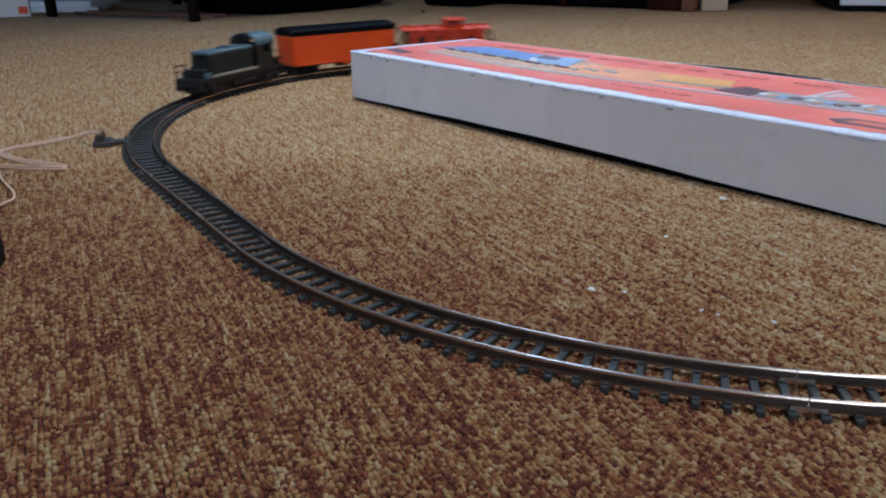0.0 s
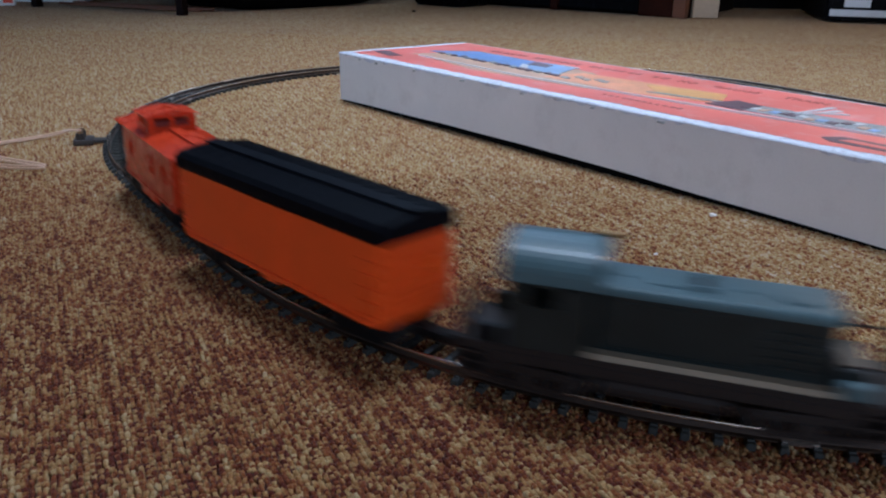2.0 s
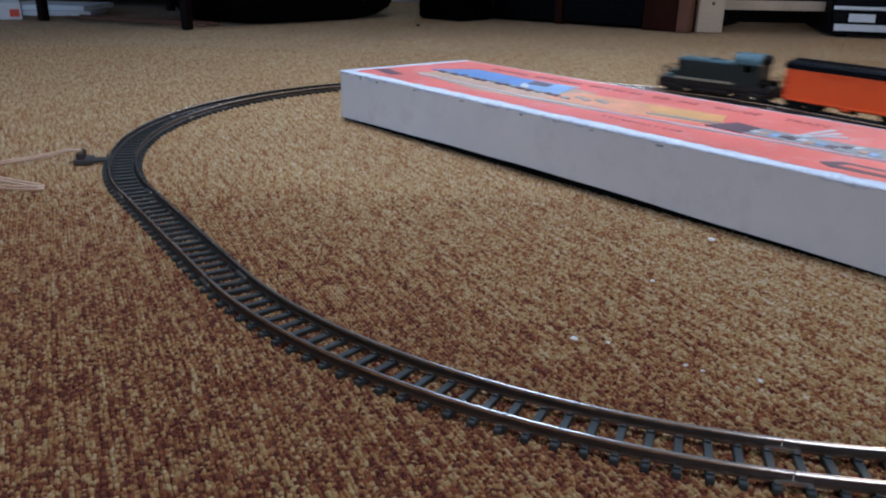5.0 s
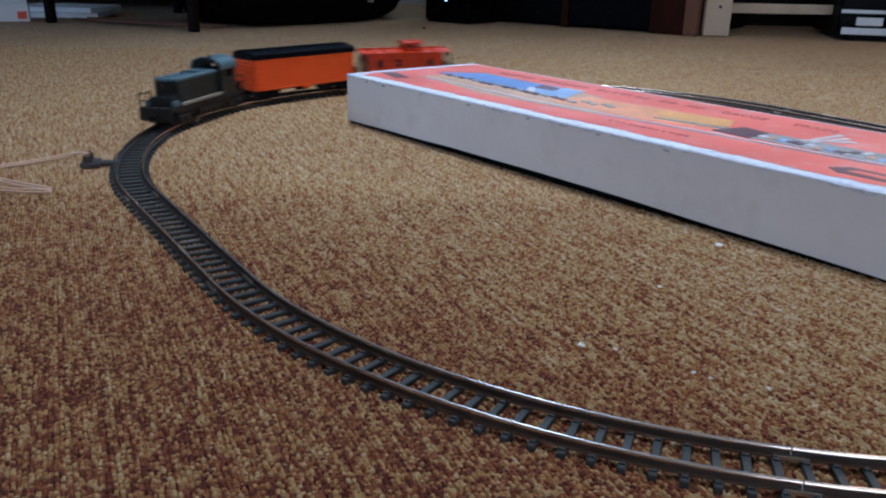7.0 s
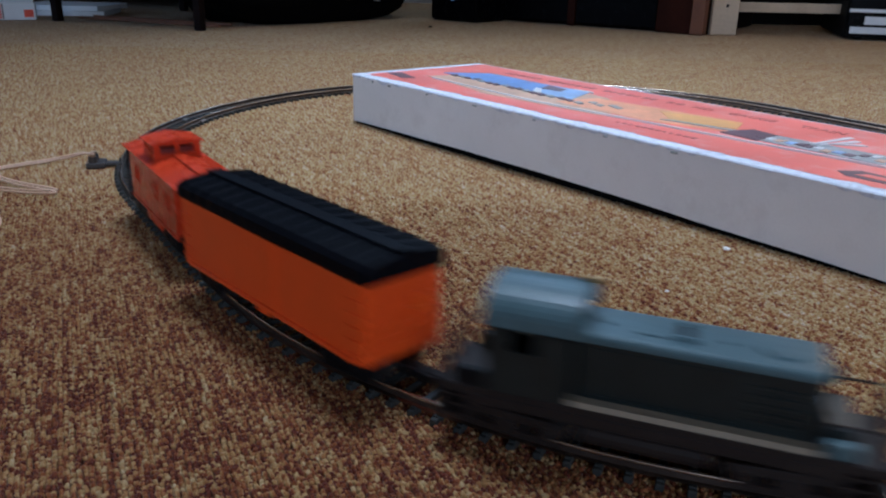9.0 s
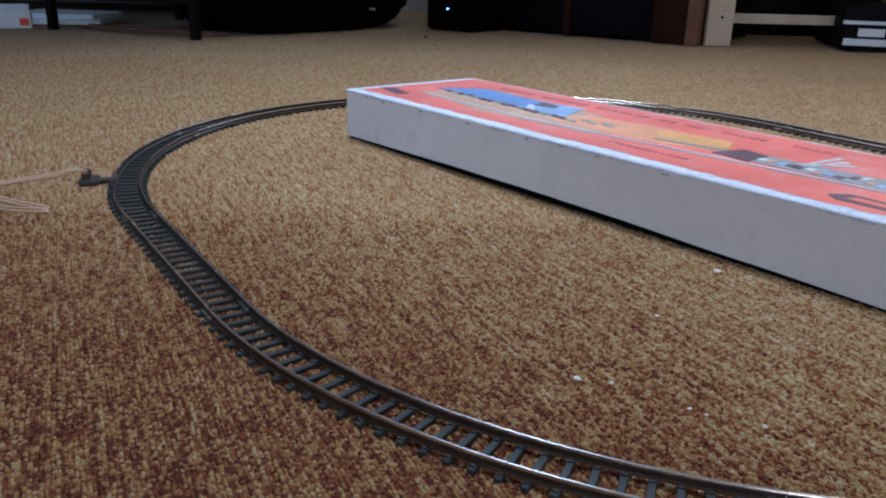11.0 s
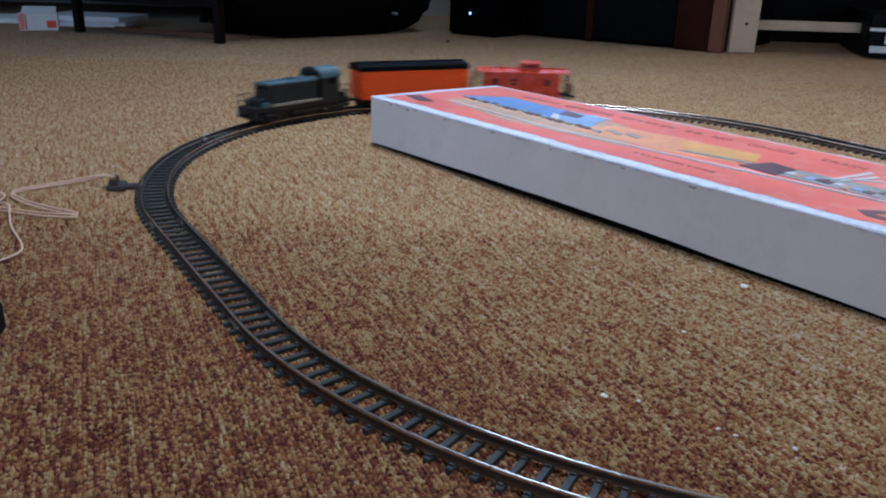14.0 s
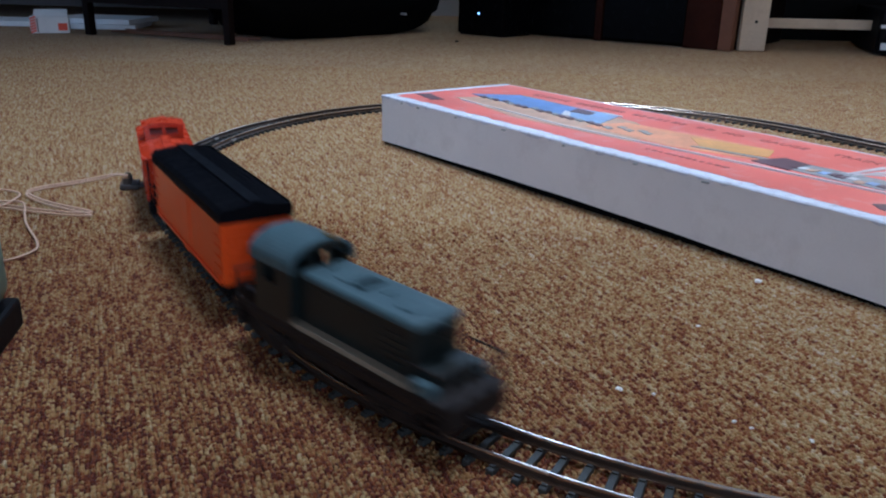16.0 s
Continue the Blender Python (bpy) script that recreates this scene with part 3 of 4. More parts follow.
    # ragged white wear along the lid's upper edges
    for p0, d0, out, length, name in (((0, 0), (1, 0), (0, -1), L, "worn_edge"), ((0, W), (0, -1), (-1, 0), W, "worn_edge")):
        bm = bmesh.new()
        rows = []
        n = 160 if length > 0.2 else 50
        for k in range(n + 1):
            t = k / n
            bow = 0.0012 * math.sin(math.pi * t) + 0.0007 + 0.0006 * noise.noise((t * 48, 8.1, length))
            x, y = p0[0] + d0[0] * length * t + out[0] * bow, p0[1] + d0[1] * length * t + out[1] * bow
            drop = 0.0017 + 0.0026 * noise.noise((t * 75, 2.2, length)) + 0.0022 * noise.noise((t * 17, 5.2, length))
            ins = 0.0022
            rows.append([bm.verts.new((x, y, H - max(0.0006, drop))), bm.verts.new((x, y, H - 0.0008)), bm.verts.new((x - out[0] * 0.0008, y - out[1] * 0.0008, H + 0.0001)),
                         bm.verts.new((x - out[0] * ins, y - out[1] * ins, H + 0.0003)), bm.verts.new((x - out[0] * ins, y - out[1] * ins, H - 0.0010))])
        for a, b in zip(rows, rows[1:]):
            for q in range(5):
                bm.faces.new((a[q], a[(q + 1) % 5], b[(q + 1) % 5], b[q]))
        bm.faces.new(rows[0][::-1])
        bm.faces.new(rows[-1])
        part(name, bm, M_CARD_EDGE, e, "torn and rubbed white paper edge")
    return e


carton()


# ---------------------------------------------------------------- the train
# each vehicle stands on the plane of the rail tops (z = 0), its front along +x
def bogie(parent, x, wheelbase, radius, frame_mat, reach=0.0130):
    b = part("bogie", boxed(-wheelbase / 2 - 0.004, wheelbase / 2 + 0.004, -0.0055, 0.0055, 0.006, 0.0085, bevel=0.0005, segments=1), frame_mat, parent)
    b.matrix_local = pose(x, 0, 0)
    for side in (-1, 1):
        bm = bmesh.new()
        y = side * reach
        box(bm, -wheelbase / 2 - 0.0050, wheelbase / 2 + 0.0050, y - 0.0010, y + 0.0010, 0.0062, 0.0092, bevel=0.0004, segments=1)
        box(bm, -0.0055, 0.0055, y - 0.0014, y + 0.0014, 0.0016, 0.0066, bevel=0.0006, segments=1)
        box(bm, -wheelbase / 2 - 0.0020, wheelbase / 2 + 0.0020, y - 0.0008, y + 0.0008, 0.0010, 0.0030)
        box(bm, -0.0030, 0.0030, min(0.0, y), max(0.0, y), 0.0066, 0.0080)
        for w in (-1, 1):
            cx = w * wheelbase / 2
            box(bm, cx - 0.0028, cx + 0.0028, y - 0.0016, y + 0.0016, 0.0022, 0.0082, bevel=0.0006, segments=1)
        part("side_frame", bm, frame_mat, b, "dark moulded plastic side frame")
    for w in (-1, 1):
        bm = bmesh.new()
        cx = w * wheelbase / 2
        for side in (-1, 1):
            cylinder(bm, (cx, side * 0.0072, radius), (cx, side * 0.0094, radius), radius, n=20)
            cylinder(bm, (cx, side * 0.0066, radius), (cx, side * 0.0073, radius), radius + 0.0007, n=20)
        cylinder(bm, (cx, -0.009, radius), (cx, 0.009, radius), 0.0011, n=8)
        part("wheelset", bm, M_WHEEL, b, "dark metal wheelset")
    return b


def coupler(parent, x, sign, reach):
    bm = bmesh.new()
    a, b = sorted((x, x + sign * reach))
    box(bm, a, b, -0.0016, 0.0016, 0.0074, 0.0092)
    tip = x + sign * reach
    box(bm, tip - 0.0012, tip + 0.0012, -0.0042, 0.0020, 0.0066, 0.0100, bevel=0.0003, segments=1)
    box(bm, min(tip, tip - sign * 0.004), max(tip, tip - sign * 0.004), -0.0044, -0.0030, 0.0070, 0.0096)
    return part("coupler", bm, M_BLACK, parent, "black plastic hook coupler")


def rail_of(bm, points, r=0.00046):
    return wire(bm, points, r, 5)


def arch(bm, x0, x1, half, spring, top, n=14, thick=0.0):
    """A solid with an arched top between x0 and x1, its springing at that height."""
    prof = [(-half, spring - thick)] if thick else [(-half, spring - 0.0005)]
    prof = [(-half, prof[0][1])]
    for k in range(n + 1):
        a = math.pi - math.pi * k / n
        prof.append((half * math.cos(a), spring + (top - spring) * math.sin(a) ** 0.85))
    prof.append((half, prof[0][1]))
    if thick:
        for k in range(n + 1):
            a = math.pi * k / n
            prof.append(((half - thick) * math.cos(a), spring - thick + (top - spring) * max(0.0, math.sin(a)) ** 0.85))
    st = [(Vector((x0, 0, 0)), Vector((0, 1, 0))), (Vector((x1, 0, 0)), Vector((0, 1, 0)))]
    return sweep(bm, prof, st)


def locomotive():
    e = empty("toy_locomotive")
    tagged(e, "blue-grey toy diesel switcher with arched cab roof and cream stripe", "toy locomotive")
    # underframe with end pilots
    bm = boxed(-0.0655, 0.0655, -0.0150, 0.0150, 0.0125, 0.0158, bevel=0.0005, segments=1)
    part("footplate", bm, M_BROWN, e, "dusty dark footplate")
    for sx in (-1, 1):
        bm = boxed(min(sx * 0.0625, sx * 0.0656), max(sx * 0.0625, sx * 0.0656), -0.0152, 0.0152, 0.0045, 0.0150, bevel=0.0006, segments=1)
        box(bm, min(sx * 0.0655, sx * 0.0665), max(sx * 0.0655, sx * 0.0665), -0.0040, 0.0040, 0.0060, 0.0115, bevel=0.0004, segments=1)
        pilot = part("pilot", bm, M_BROWN, e, "dusty brown end pilot")
        for sy in (-1, 1):
            for k in range(3):
                z = 0.0048 + 0.0034 * k
                y0, y1 = sorted((sy * 0.0105, sy * 0.0158))
                x0, x1 = sorted((sx * 0.0560, sx * 0.0630))
                part("step", boxed(x0, x1, y0, y1, z, z + 0.0008), M_BROWN, pilot)
    for sy in (-1, 1):
        y0, y1 = sorted((sy * 0.0142, sy * 0.0154))
        part("side_skirt", boxed(-0.0555, 0.0555, y0, y1, 0.0098, 0.0136, bevel=0.0004, segments=1), M_BROWN, e)
        part("air_tank", cylinder(bmesh.new(), (-0.0190, sy * 0.0120, 0.0066), (0.0190, sy * 0.0120, 0.0066), 0.0036, n=14), M_BROWN, e, "dusty round air tank")
        y0, y1 = sorted((sy * 0.0104, sy * 0.0152))
        part("walkway", boxed(-0.0225, 0.0470, y0, y1, 0.0156, 0.0176, bevel=0.0003, segments=1), M_STRIPE, e, "worn cream walkway")
        y0, y1 = sorted((sy * 0.0151, sy * 0.0156))
        part("stripe", boxed(-0.0215, 0.0460, y0, y1, 0.0160, 0.0180), M_STRIPE, e, "cream stripe along the walkway")
        y0, y1 = sorted((sy * 0.0104, sy * 0.0148))
        part("step_box", boxed(0.0480, 0.0570, y0, y1, 0.0156, 0.0205, bevel=0.0010), M_LOCO, e, "pale grey step box beside the nose")
        y0, y1 = sorted((sy * 0.0110, sy * 0.0148))
        part("sand_box", boxed(-0.0600, -0.0500, y0, y1, 0.0156, 0.0215, bevel=0.0008), M_BLACK, e)
    part("fuel_tank", boxed(-0.0140, 0.0140, -0.0105, 0.0105, 0.0042, 0.0128, bevel=0.0012), M_BLACK, e)
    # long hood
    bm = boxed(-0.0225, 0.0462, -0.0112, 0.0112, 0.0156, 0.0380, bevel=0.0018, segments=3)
    hood = part("hood", bm, M_LOCO_SHADED, e, "glossy hood sides, shade in their dark colour")
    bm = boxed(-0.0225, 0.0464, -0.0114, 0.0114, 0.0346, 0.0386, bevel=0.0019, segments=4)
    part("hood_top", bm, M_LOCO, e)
    for sy in (-1, 1):
        for k in range(5):
            x = -0.0190 + k * 0.0090
            y0, y1 = sorted((sy * 0.0111, sy * 0.0115))
            d = part("hood_door", boxed(x, x + 0.0080, y0, y1, 0.0190, 0.0345, bevel=0.0002, segments=1), M_LOCO_SHADED, hood)
            part("door_latch", boxed(x + 0.0068, x + 0.0074, min(y0, sy * 0.0117), max(y1, sy * 0.0117), 0.0260, 0.0275), M_LOCO_SHADED, hood)
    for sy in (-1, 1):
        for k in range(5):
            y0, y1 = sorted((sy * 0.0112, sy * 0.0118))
            part("louvre", boxed(0.0275, 0.0425, y0, y1, 0.0205 + 0.0027 * k, 0.0214 + 0.0027 * k, bevel=0.0002, segments=1), M_LOCO_SHADED, hood)
    bm = bmesh.new()
    for k in range(9):
        z = 0.0250 + 0.0011 * k
        box(bm, 0.0460, 0.0467, -0.0075, 0.0075, z, z + 0.0006)
    part("radiator_grille", bm, M_LOCO_SHADED, hood, "dark louvred radiator grille")
    bm = bmesh.new()
    for y0, y1, x0, x1 in ((-0.0056, 0.0056, 0.0052, 0.0062), (-0.0056, 0.0056, 0.0098, 0.0108), (-0.0056, -0.0046, 0.0062, 0.0098), (0.0046, 0.0056, 0.0062, 0.0098)):
        box(bm, x0, x1, y0, y1, 0.0382, 0.0402)
    part("exhaust_stack", bm, M_LOCO, e, "flat oblong exhaust stack")
    part("exhaust_opening", boxed(0.0060, 0.0100, -0.0048, 0.0048, 0.0384, 0.0391), M_BLACK, e)
    part("roof_hatch", boxed(-0.0050, 0.0020, -0.0055, 0.0055, 0.0384, 0.0393, bevel=0.0003, segments=1), M_LOCO, e)
    part("fan_cover", cylinder(bmesh.new(), (0.0350, 0, 0.0384), (0.0350, 0, 0.0394), 0.0068, 0.0060, n=28), M_LOCO, e)
    for sx in (-0.0150, 0.0200):
        part("lifting_lug", boxed(sx - 0.0008, sx + 0.0008, -0.0022, 0.0022, 0.0384, 0.0396, bevel=0.0003, segments=1), M_LOCO, e)
    # nose shelf below the hood end, and the two headlights
    part("nose_shelf", boxed(0.0478, 0.0560, -0.0102, 0.0102, 0.0156, 0.0235, bevel=0.0010), M_LOCO_SHADED, e)
    h = part("headlight", cylinder(bmesh.new(), (0.0478, 0, 0.0342), (0.0498, 0, 0.0342), 0.0026, n=18), M_LOCO_SHADED, e)
    part("lens", cylinder(bmesh.new(), (0.0497, 0, 0.0342), (0.0501, 0, 0.0342), 0.0019, n=18), M_GLASS, h, "dark glass headlight lens")
    # cab: four walls with through windows under an arched roof
    bm = bmesh.new()
    x0, x1, hw, zb, zs = -0.0490, -0.0225, 0.0150, 0.0156, 0.0385
    t = 0.0010
    for sy in (-1, 1):
        ya, yb = sorted((sy * hw, sy * (hw - t)))
        box(bm, x0, x1, ya, yb, zb, 0.0300)
        box(bm, x0, x0 + 0.0070, ya, yb, 0.0300, zs)
        box(bm, x1 - 0.0110, x1, ya, yb, 0.0300, zs)
        box(bm, x0, x1, ya, yb, 0.0366, zs + 0.0005)
    for xa in (x0, x1 - t):
        box(bm, xa, xa + t, -hw + t, hw - t, zb, 0.0374)
        for y in (-0.0140, -0.0058, 0.0034, 0.0116):
            box(bm, xa, xa + t, y, y + 0.0024, 0.0374, 0.0446)
    cab = part("cab", bm, M_LOCO_SHADED, e, "dark cab with open windows")
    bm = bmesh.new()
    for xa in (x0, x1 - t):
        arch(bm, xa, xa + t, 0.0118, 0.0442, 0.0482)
    part("cab_end", bm, M_LOCO_SHADED, cab)
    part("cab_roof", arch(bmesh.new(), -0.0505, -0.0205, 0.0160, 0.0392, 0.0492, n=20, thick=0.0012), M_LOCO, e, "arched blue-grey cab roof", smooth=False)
    part("cab_floor", boxed(x0 + t, x1 - t, -hw + t, hw - t, 0.0156, 0.0200), M_BLACK, cab)
    part("horn", cylinder(bmesh.new(), (-0.0250, 0.0040, 0.0496), (-0.0180, 0.0040, 0.0500), 0.0007, 0.0013, n=10), M_BRASS, e)
    # handrails
    for sx in (-1, 1):
        bm = bmesh.new()
        x = sx * 0.0640
        for sy in (-1, 1):
            rail_of(bm, [(x, sy * 0.0145, 0.0155), (x, sy * 0.0145, 0.0275), (x, sy * 0.0040, 0.0275), (x, sy * 0.0040, 0.0155)], 0.0007)
            rail_of(bm, [(x, sy * 0.0145, 0.0215), (x, sy * 0.0040, 0.0215)], 0.0006)
        part("end_railing", bm, M_BROWN, e, "thin wire end railing")
    for sy in (-1, 1):
        bm = bmesh.new()
        y = sy * 0.0148
        rail_of(bm, [(0.0470, y, 0.0265), (0.0600, y, 0.0265), (0.0640, y, 0.0262)])
        rail_of(bm, [(0.0470, y, 0.0160), (0.0470, y, 0.0265)])
        part("handrail", bm, M_BROWN, e, "thin wire handrail beside the nose")
    front = bogie(e, 0.0400, 0.0260, 0.0057, M_BROWN, 0.0140)
    rear = bogie(e, -0.0400, 0.0260, 0.0057, M_BROWN, 0.0140)
    coupler(e, 0.0655, 1, 0.0060)
    coupler(e, -0.0655, -1, 0.0090)
    return e, front, rear, 0.0400


def boxcar():
    e = empty("toy_boxcar")
    tagged(e, "orange plastic toy boxcar with a black ribbed roof", "toy railcar")
    L, W = 0.0664, 0.0170
    part("body", boxed(-L, L, -W, W, 0.0100, 0.0418, bevel=0.0005, segments=1), M_ORANGE, e)
    for sy in (-1, 1):
        y0, y1 = sorted((sy * (W - 0.0002), sy * (W + 0.0012)))
        part("side_sill", boxed(-L + 0.004, L - 0.004, y0, y1 - 0.0004 if sy > 0 else y1, 0.0100, 0.0118, bevel=0.0002, segments=1), M_ORANGE, e)
        part("door_track", boxed(-0.0200, 0.0240, min(sy * W, sy * (W + 0.0011)), max(sy * W, sy * (W + 0.0011)), 0.0392, 0.0402), M_ORANGE, e)
        d = part("door", boxed(-0.0110, 0.0110, min(sy * (W - 0.0002), sy * (W + 0.0005)), max(sy * (W - 0.0002), sy * (W + 0.0005)), 0.0122, 0.0392, bevel=0.0002, segments=1), M_ORANGE, e)
        part("step", boxed(-0.0045, 0.0045, min(sy * 0.0135, sy * (W + 0.0004)), max(sy * 0.0135, sy * (W + 0.0004)), 0.0074, 0.0104, bevel=0.0004, segments=1), M_ORANGE, e)
        for sx in (-1, 1):
            bm = bmesh.new()
            for k in range(5):
                x0, x1 = sorted((sx * (L - 0.0008), sx * (L - 0.0085)))
                z = 0.0135 + 0.0050 * k
                box(bm, x0, x1, min(sy * W, sy * (W + 0.0010)), max(sy * W, sy * (W + 0.0010)), z, z + 0.0006)
            part("ladder", bm, M_ORANGE, e)
    for sx in (-1, 1):
        for k in range(7):
            z = 0.0130 + 0.0040 * k
            x0, x1 = sorted((sx * (L - 0.0002), sx * (L + 0.0019)))
            part("end_rib", boxed(x0, x1, -W + 0.002, W - 0.002, z, z + 0.0022, bevel=0.0007, segments=1), M_ORANGE, e)
        part("brake_wheel", cylinder(bmesh.new(), (sx * (L + 0.0012), 0.0045, 0.030), (sx * (L + 0.0030), 0.0045, 0.030), 0.0034, n=16), M_ORANGE, e)
    # roof: deep black cap, shallow gable, ribs and a running board
    bm = bmesh.new()
    hw = W + 0.0006
    prof = [(-hw, 0.0404), (-hw, 0.0452), (-hw + 0.002, 0.0470), (0.0, 0.0488), (hw - 0.002, 0.0470), (hw, 0.0452), (hw, 0.0404)]
    sweep(bm, prof, [(Vector((-L - 0.0012, 0, 0)), Vector((0, 1, 0))), (Vector((L + 0.0012, 0, 0)), Vector((0, 1, 0)))])
    roof = part("roof", bm, M_ROOF, e, "deep black plastic roof cap")
    bm = bmesh.new()
    for k in range(14):
        x = -L + 0.004 + k * (2 * L - 0.008) / 13
        for sy in (-1, 1):
            p = [(sy * 0.0035, 0.0484), (sy * (hw - 0.002), 0.0469), (sy * (hw - 0.0002), 0.0420), (sy * (hw + 0.0008), 0.0420), (sy * (hw + 0.0008), 0.0458),
                 (sy * (hw - 0.0016), 0.0479), (sy * 0.0035, 0.0495)]
            sweep(bm, p, [(Vector((x - 0.0006, 0, 0)), Vector((0, 1, 0))), (Vector((x + 0.0006, 0, 0)), Vector((0, 1, 0)))])
    part("roof_rib", bm, M_ROOF, roof)
    part("running_board", boxed(-L - 0.001, L + 0.001, -0.0032, 0.0032, 0.0489, 0.0497, bevel=0.0002, segments=1), M_ROOF, roof)
    # Plate widened to block light and hide the track below the car.
    part("underframe", boxed(-L + 0.004, L - 0.004, -0.0150, 0.0150, 0.0088, 0.0102), M_BLACK, e)
    part("brake_tank", cylinder(bmesh.new(), (-0.008, 0.007, 0.0068), (0.008, 0.007, 0.0068), 0.0024, n=12), M_BLACK, e)
    front = bogie(e, 0.0490, 0.0215, 0.0054, M_BLACK)
    rear = bogie(e, -0.0490, 0.0215, 0.0054, M_BLACK)
    coupler(e, 0.0640, 1, 0.0120)
    coupler(e, -0.0640, -1, 0.0120)
    return e, front, rear, 0.0490


def pierced(bm, xs, zs, holes, y0, y1):
    """A panel on a grid of x and z lines with whole cells left open; one connected shell."""
    rows = [[[bm.verts.new((x, y, z)) for z in zs] for x in xs] for y in (y0, y1)]
    solid = lambda i, k: 0 <= i < len(xs) - 1 and 0 <= k < len(zs) - 1 and (i, k) not in holes
    for i in range(len(xs) - 1):
        for k in range(len(zs) - 1):
            if not solid(i, k):
                continue
            ring = ((i, k), (i + 1, k), (i + 1, k + 1), (i, k + 1))
            for side in rows:
                bm.faces.new([side[a][c] for a, c in ring])
            for (a, c), (p, q), (di, dk) in zip(ring, ring[1:] + ring[:1], ((0, -1), (1, 0), (0, 1), (-1, 0))):
                if not solid(i + di, k + dk):
                    bm.faces.new((rows[0][a][c], rows[0][p][q], rows[1][p][q], rows[1][a][c]))
    return bm


def caboose():
    e = empty("toy_caboose")
    tagged(e, "red plastic toy caboose with a cupola and end platforms", "toy railcar")
    L, W = 0.0450, 0.0152
    # body with window openings on each side
    wins = ((-0.0295, 0.0058), (0.0098, 0.0062), (0.0318, 0.0062))
    z0, z1, zt = 0.0218, 0.0296, 0.0375
    t = 0.0012
    xs = [-L] + [v for c, w in wins for v in (c - w / 2, c + w / 2)] + [L]
    for sy in (-1, 1):
        ya, yb = sorted((sy * W, sy * (W - t)))
        part("side_wall", pierced(bmesh.new(), xs, (0.0095, z0, z1, zt), {(1, 1), (3, 1), (5, 1)}, ya, yb), M_CABOOSE, e)
    for sx in (-1, 1):
        x0, x1 = sorted((sx * L, sx * (L - t)))
        part("end_wall", boxed(x0, x1, -W + t, W - t, 0.0095, zt), M_CABOOSE, e)
    for sy in (-1, 1):
        for c, w in wins:
            ya, yb = sorted((sy * (W - 0.0009), sy * (W - 0.0005)))
            p = part("window", boxed(c - w / 2 - 0.0004, c + w / 2 + 0.0004, ya, yb, z0 - 0.0004, z1 + 0.0004), M_GLASS, e, "small dark window")
            bm = bmesh.new()
            ya, yb = sorted((sy * (W - 0.0002), sy * (W + 0.0005)))
            for a0, a1, b0, b1 in ((c - w / 2 - 0.0008, c + w / 2 + 0.0008, z0 - 0.0008, z0), (c - w / 2 - 0.0008, c + w / 2 + 0.0008, z1, z1 + 0.0008),
                                   (c - w / 2 - 0.0008, c - w / 2, z0, z1), (c + w / 2, c + w / 2 + 0.0008, z0, z1)):
                box(bm, a0, a1, ya, yb, b0, b1)
            if c == 0.0098:
                box(bm, c - w / 2, c + w / 2, ya, yb, 0.0250, 0.0262)
            part("window_frame", bm, M_CABOOSE, p)
        ya, yb = sorted((sy * W, sy * (W + 0.0006)))
        part("side_sill", boxed(-L, L, ya, yb, 0.0095, 0.0110, bevel=0.0002, segments=1), M_CABOOSE, e)
        if sy < 0:
            part("tool_box", boxed(-0.0140, 0.0120, min(sy * 0.0090, sy * (W + 0.0001)), max(sy * 0.0090, sy * (W + 0.0001)), 0.0048, 0.0098, bevel=0.0004, segments=1), M_CABOOSE, e, "red tool box below the sill")
    # roof with overhang, seam and running boards
    bm = bmesh.new()
    hw = W + 0.0016
    prof = [(-hw, 0.0366), (-hw, 0.0374), (0.0, 0.0408), (hw, 0.0374), (hw, 0.0366), (0.0, 0.0396)]
    sweep(bm, prof, [(Vector((-0.0543, 0, 0)), Vector((0, 1, 0))), (Vector((0.0543, 0, 0)), Vector((0, 1, 0)))])
    roof = part("roof", bm, M_CABOOSE, e)
    for a, b in ((-0.0540, -0.0222), (0.0018, 0.0540)):
        part("running_board", boxed(a, b, -0.0027, 0.0027, 0.0406, 0.0416, bevel=0.0002, segments=1), M_CABOOSE, roof)
    # cupola
    ca, cb, cw = -0.0205, 0.0000, 0.0122
    bm = bmesh.new()
    for sy in (-1, 1):
        ya, yb = sorted((sy * cw, sy * (cw - 0.001)))
        box(bm, ca, cb, ya, yb, 0.0376, 0.0420)
        box(bm, ca, cb, ya, yb, 0.0462, 0.0476)
        for a in (ca, (ca + cb) / 2 - 0.001, cb - 0.002):
            box(bm, a, a + 0.002, ya, yb, 0.0420, 0.0462)
    for xa in (ca, cb - 0.001):
        box(bm, xa, xa + 0.001, -cw + 0.001, cw - 0.001, 0.0376, 0.0418)
        box(bm, xa, xa + 0.001, -cw + 0.001, cw - 0.001, 0.0462, 0.0476)
        for y in (-cw + 0.001, -0.0012, cw - 0.0034):
            box(bm, xa, xa + 0.001, y, y + 0.0024, 0.0418, 0.0462)
    cup = part("cupola", bm, M_CABOOSE, e)
    part("cupola_core", boxed(ca + 0.003, cb - 0.003, -cw + 0.003, cw - 0.003, 0.0385, 0.0440), M_DARKRED, cup)
    bm = bmesh.new()
    hw = cw + 0.0016
    sweep(bm, [(-hw, 0.0470), (-hw, 0.0477), (0, 0.0500), (hw, 0.0477), (hw, 0.0470), (0, 0.0488)],
          [(Vector((ca - 0.0016, 0, 0)), Vector((0, 1, 0))), (Vector((cb + 0.0016, 0, 0)), Vector((0, 1, 0)))])
    part("cupola_roof", bm, M_CABOOSE, e)
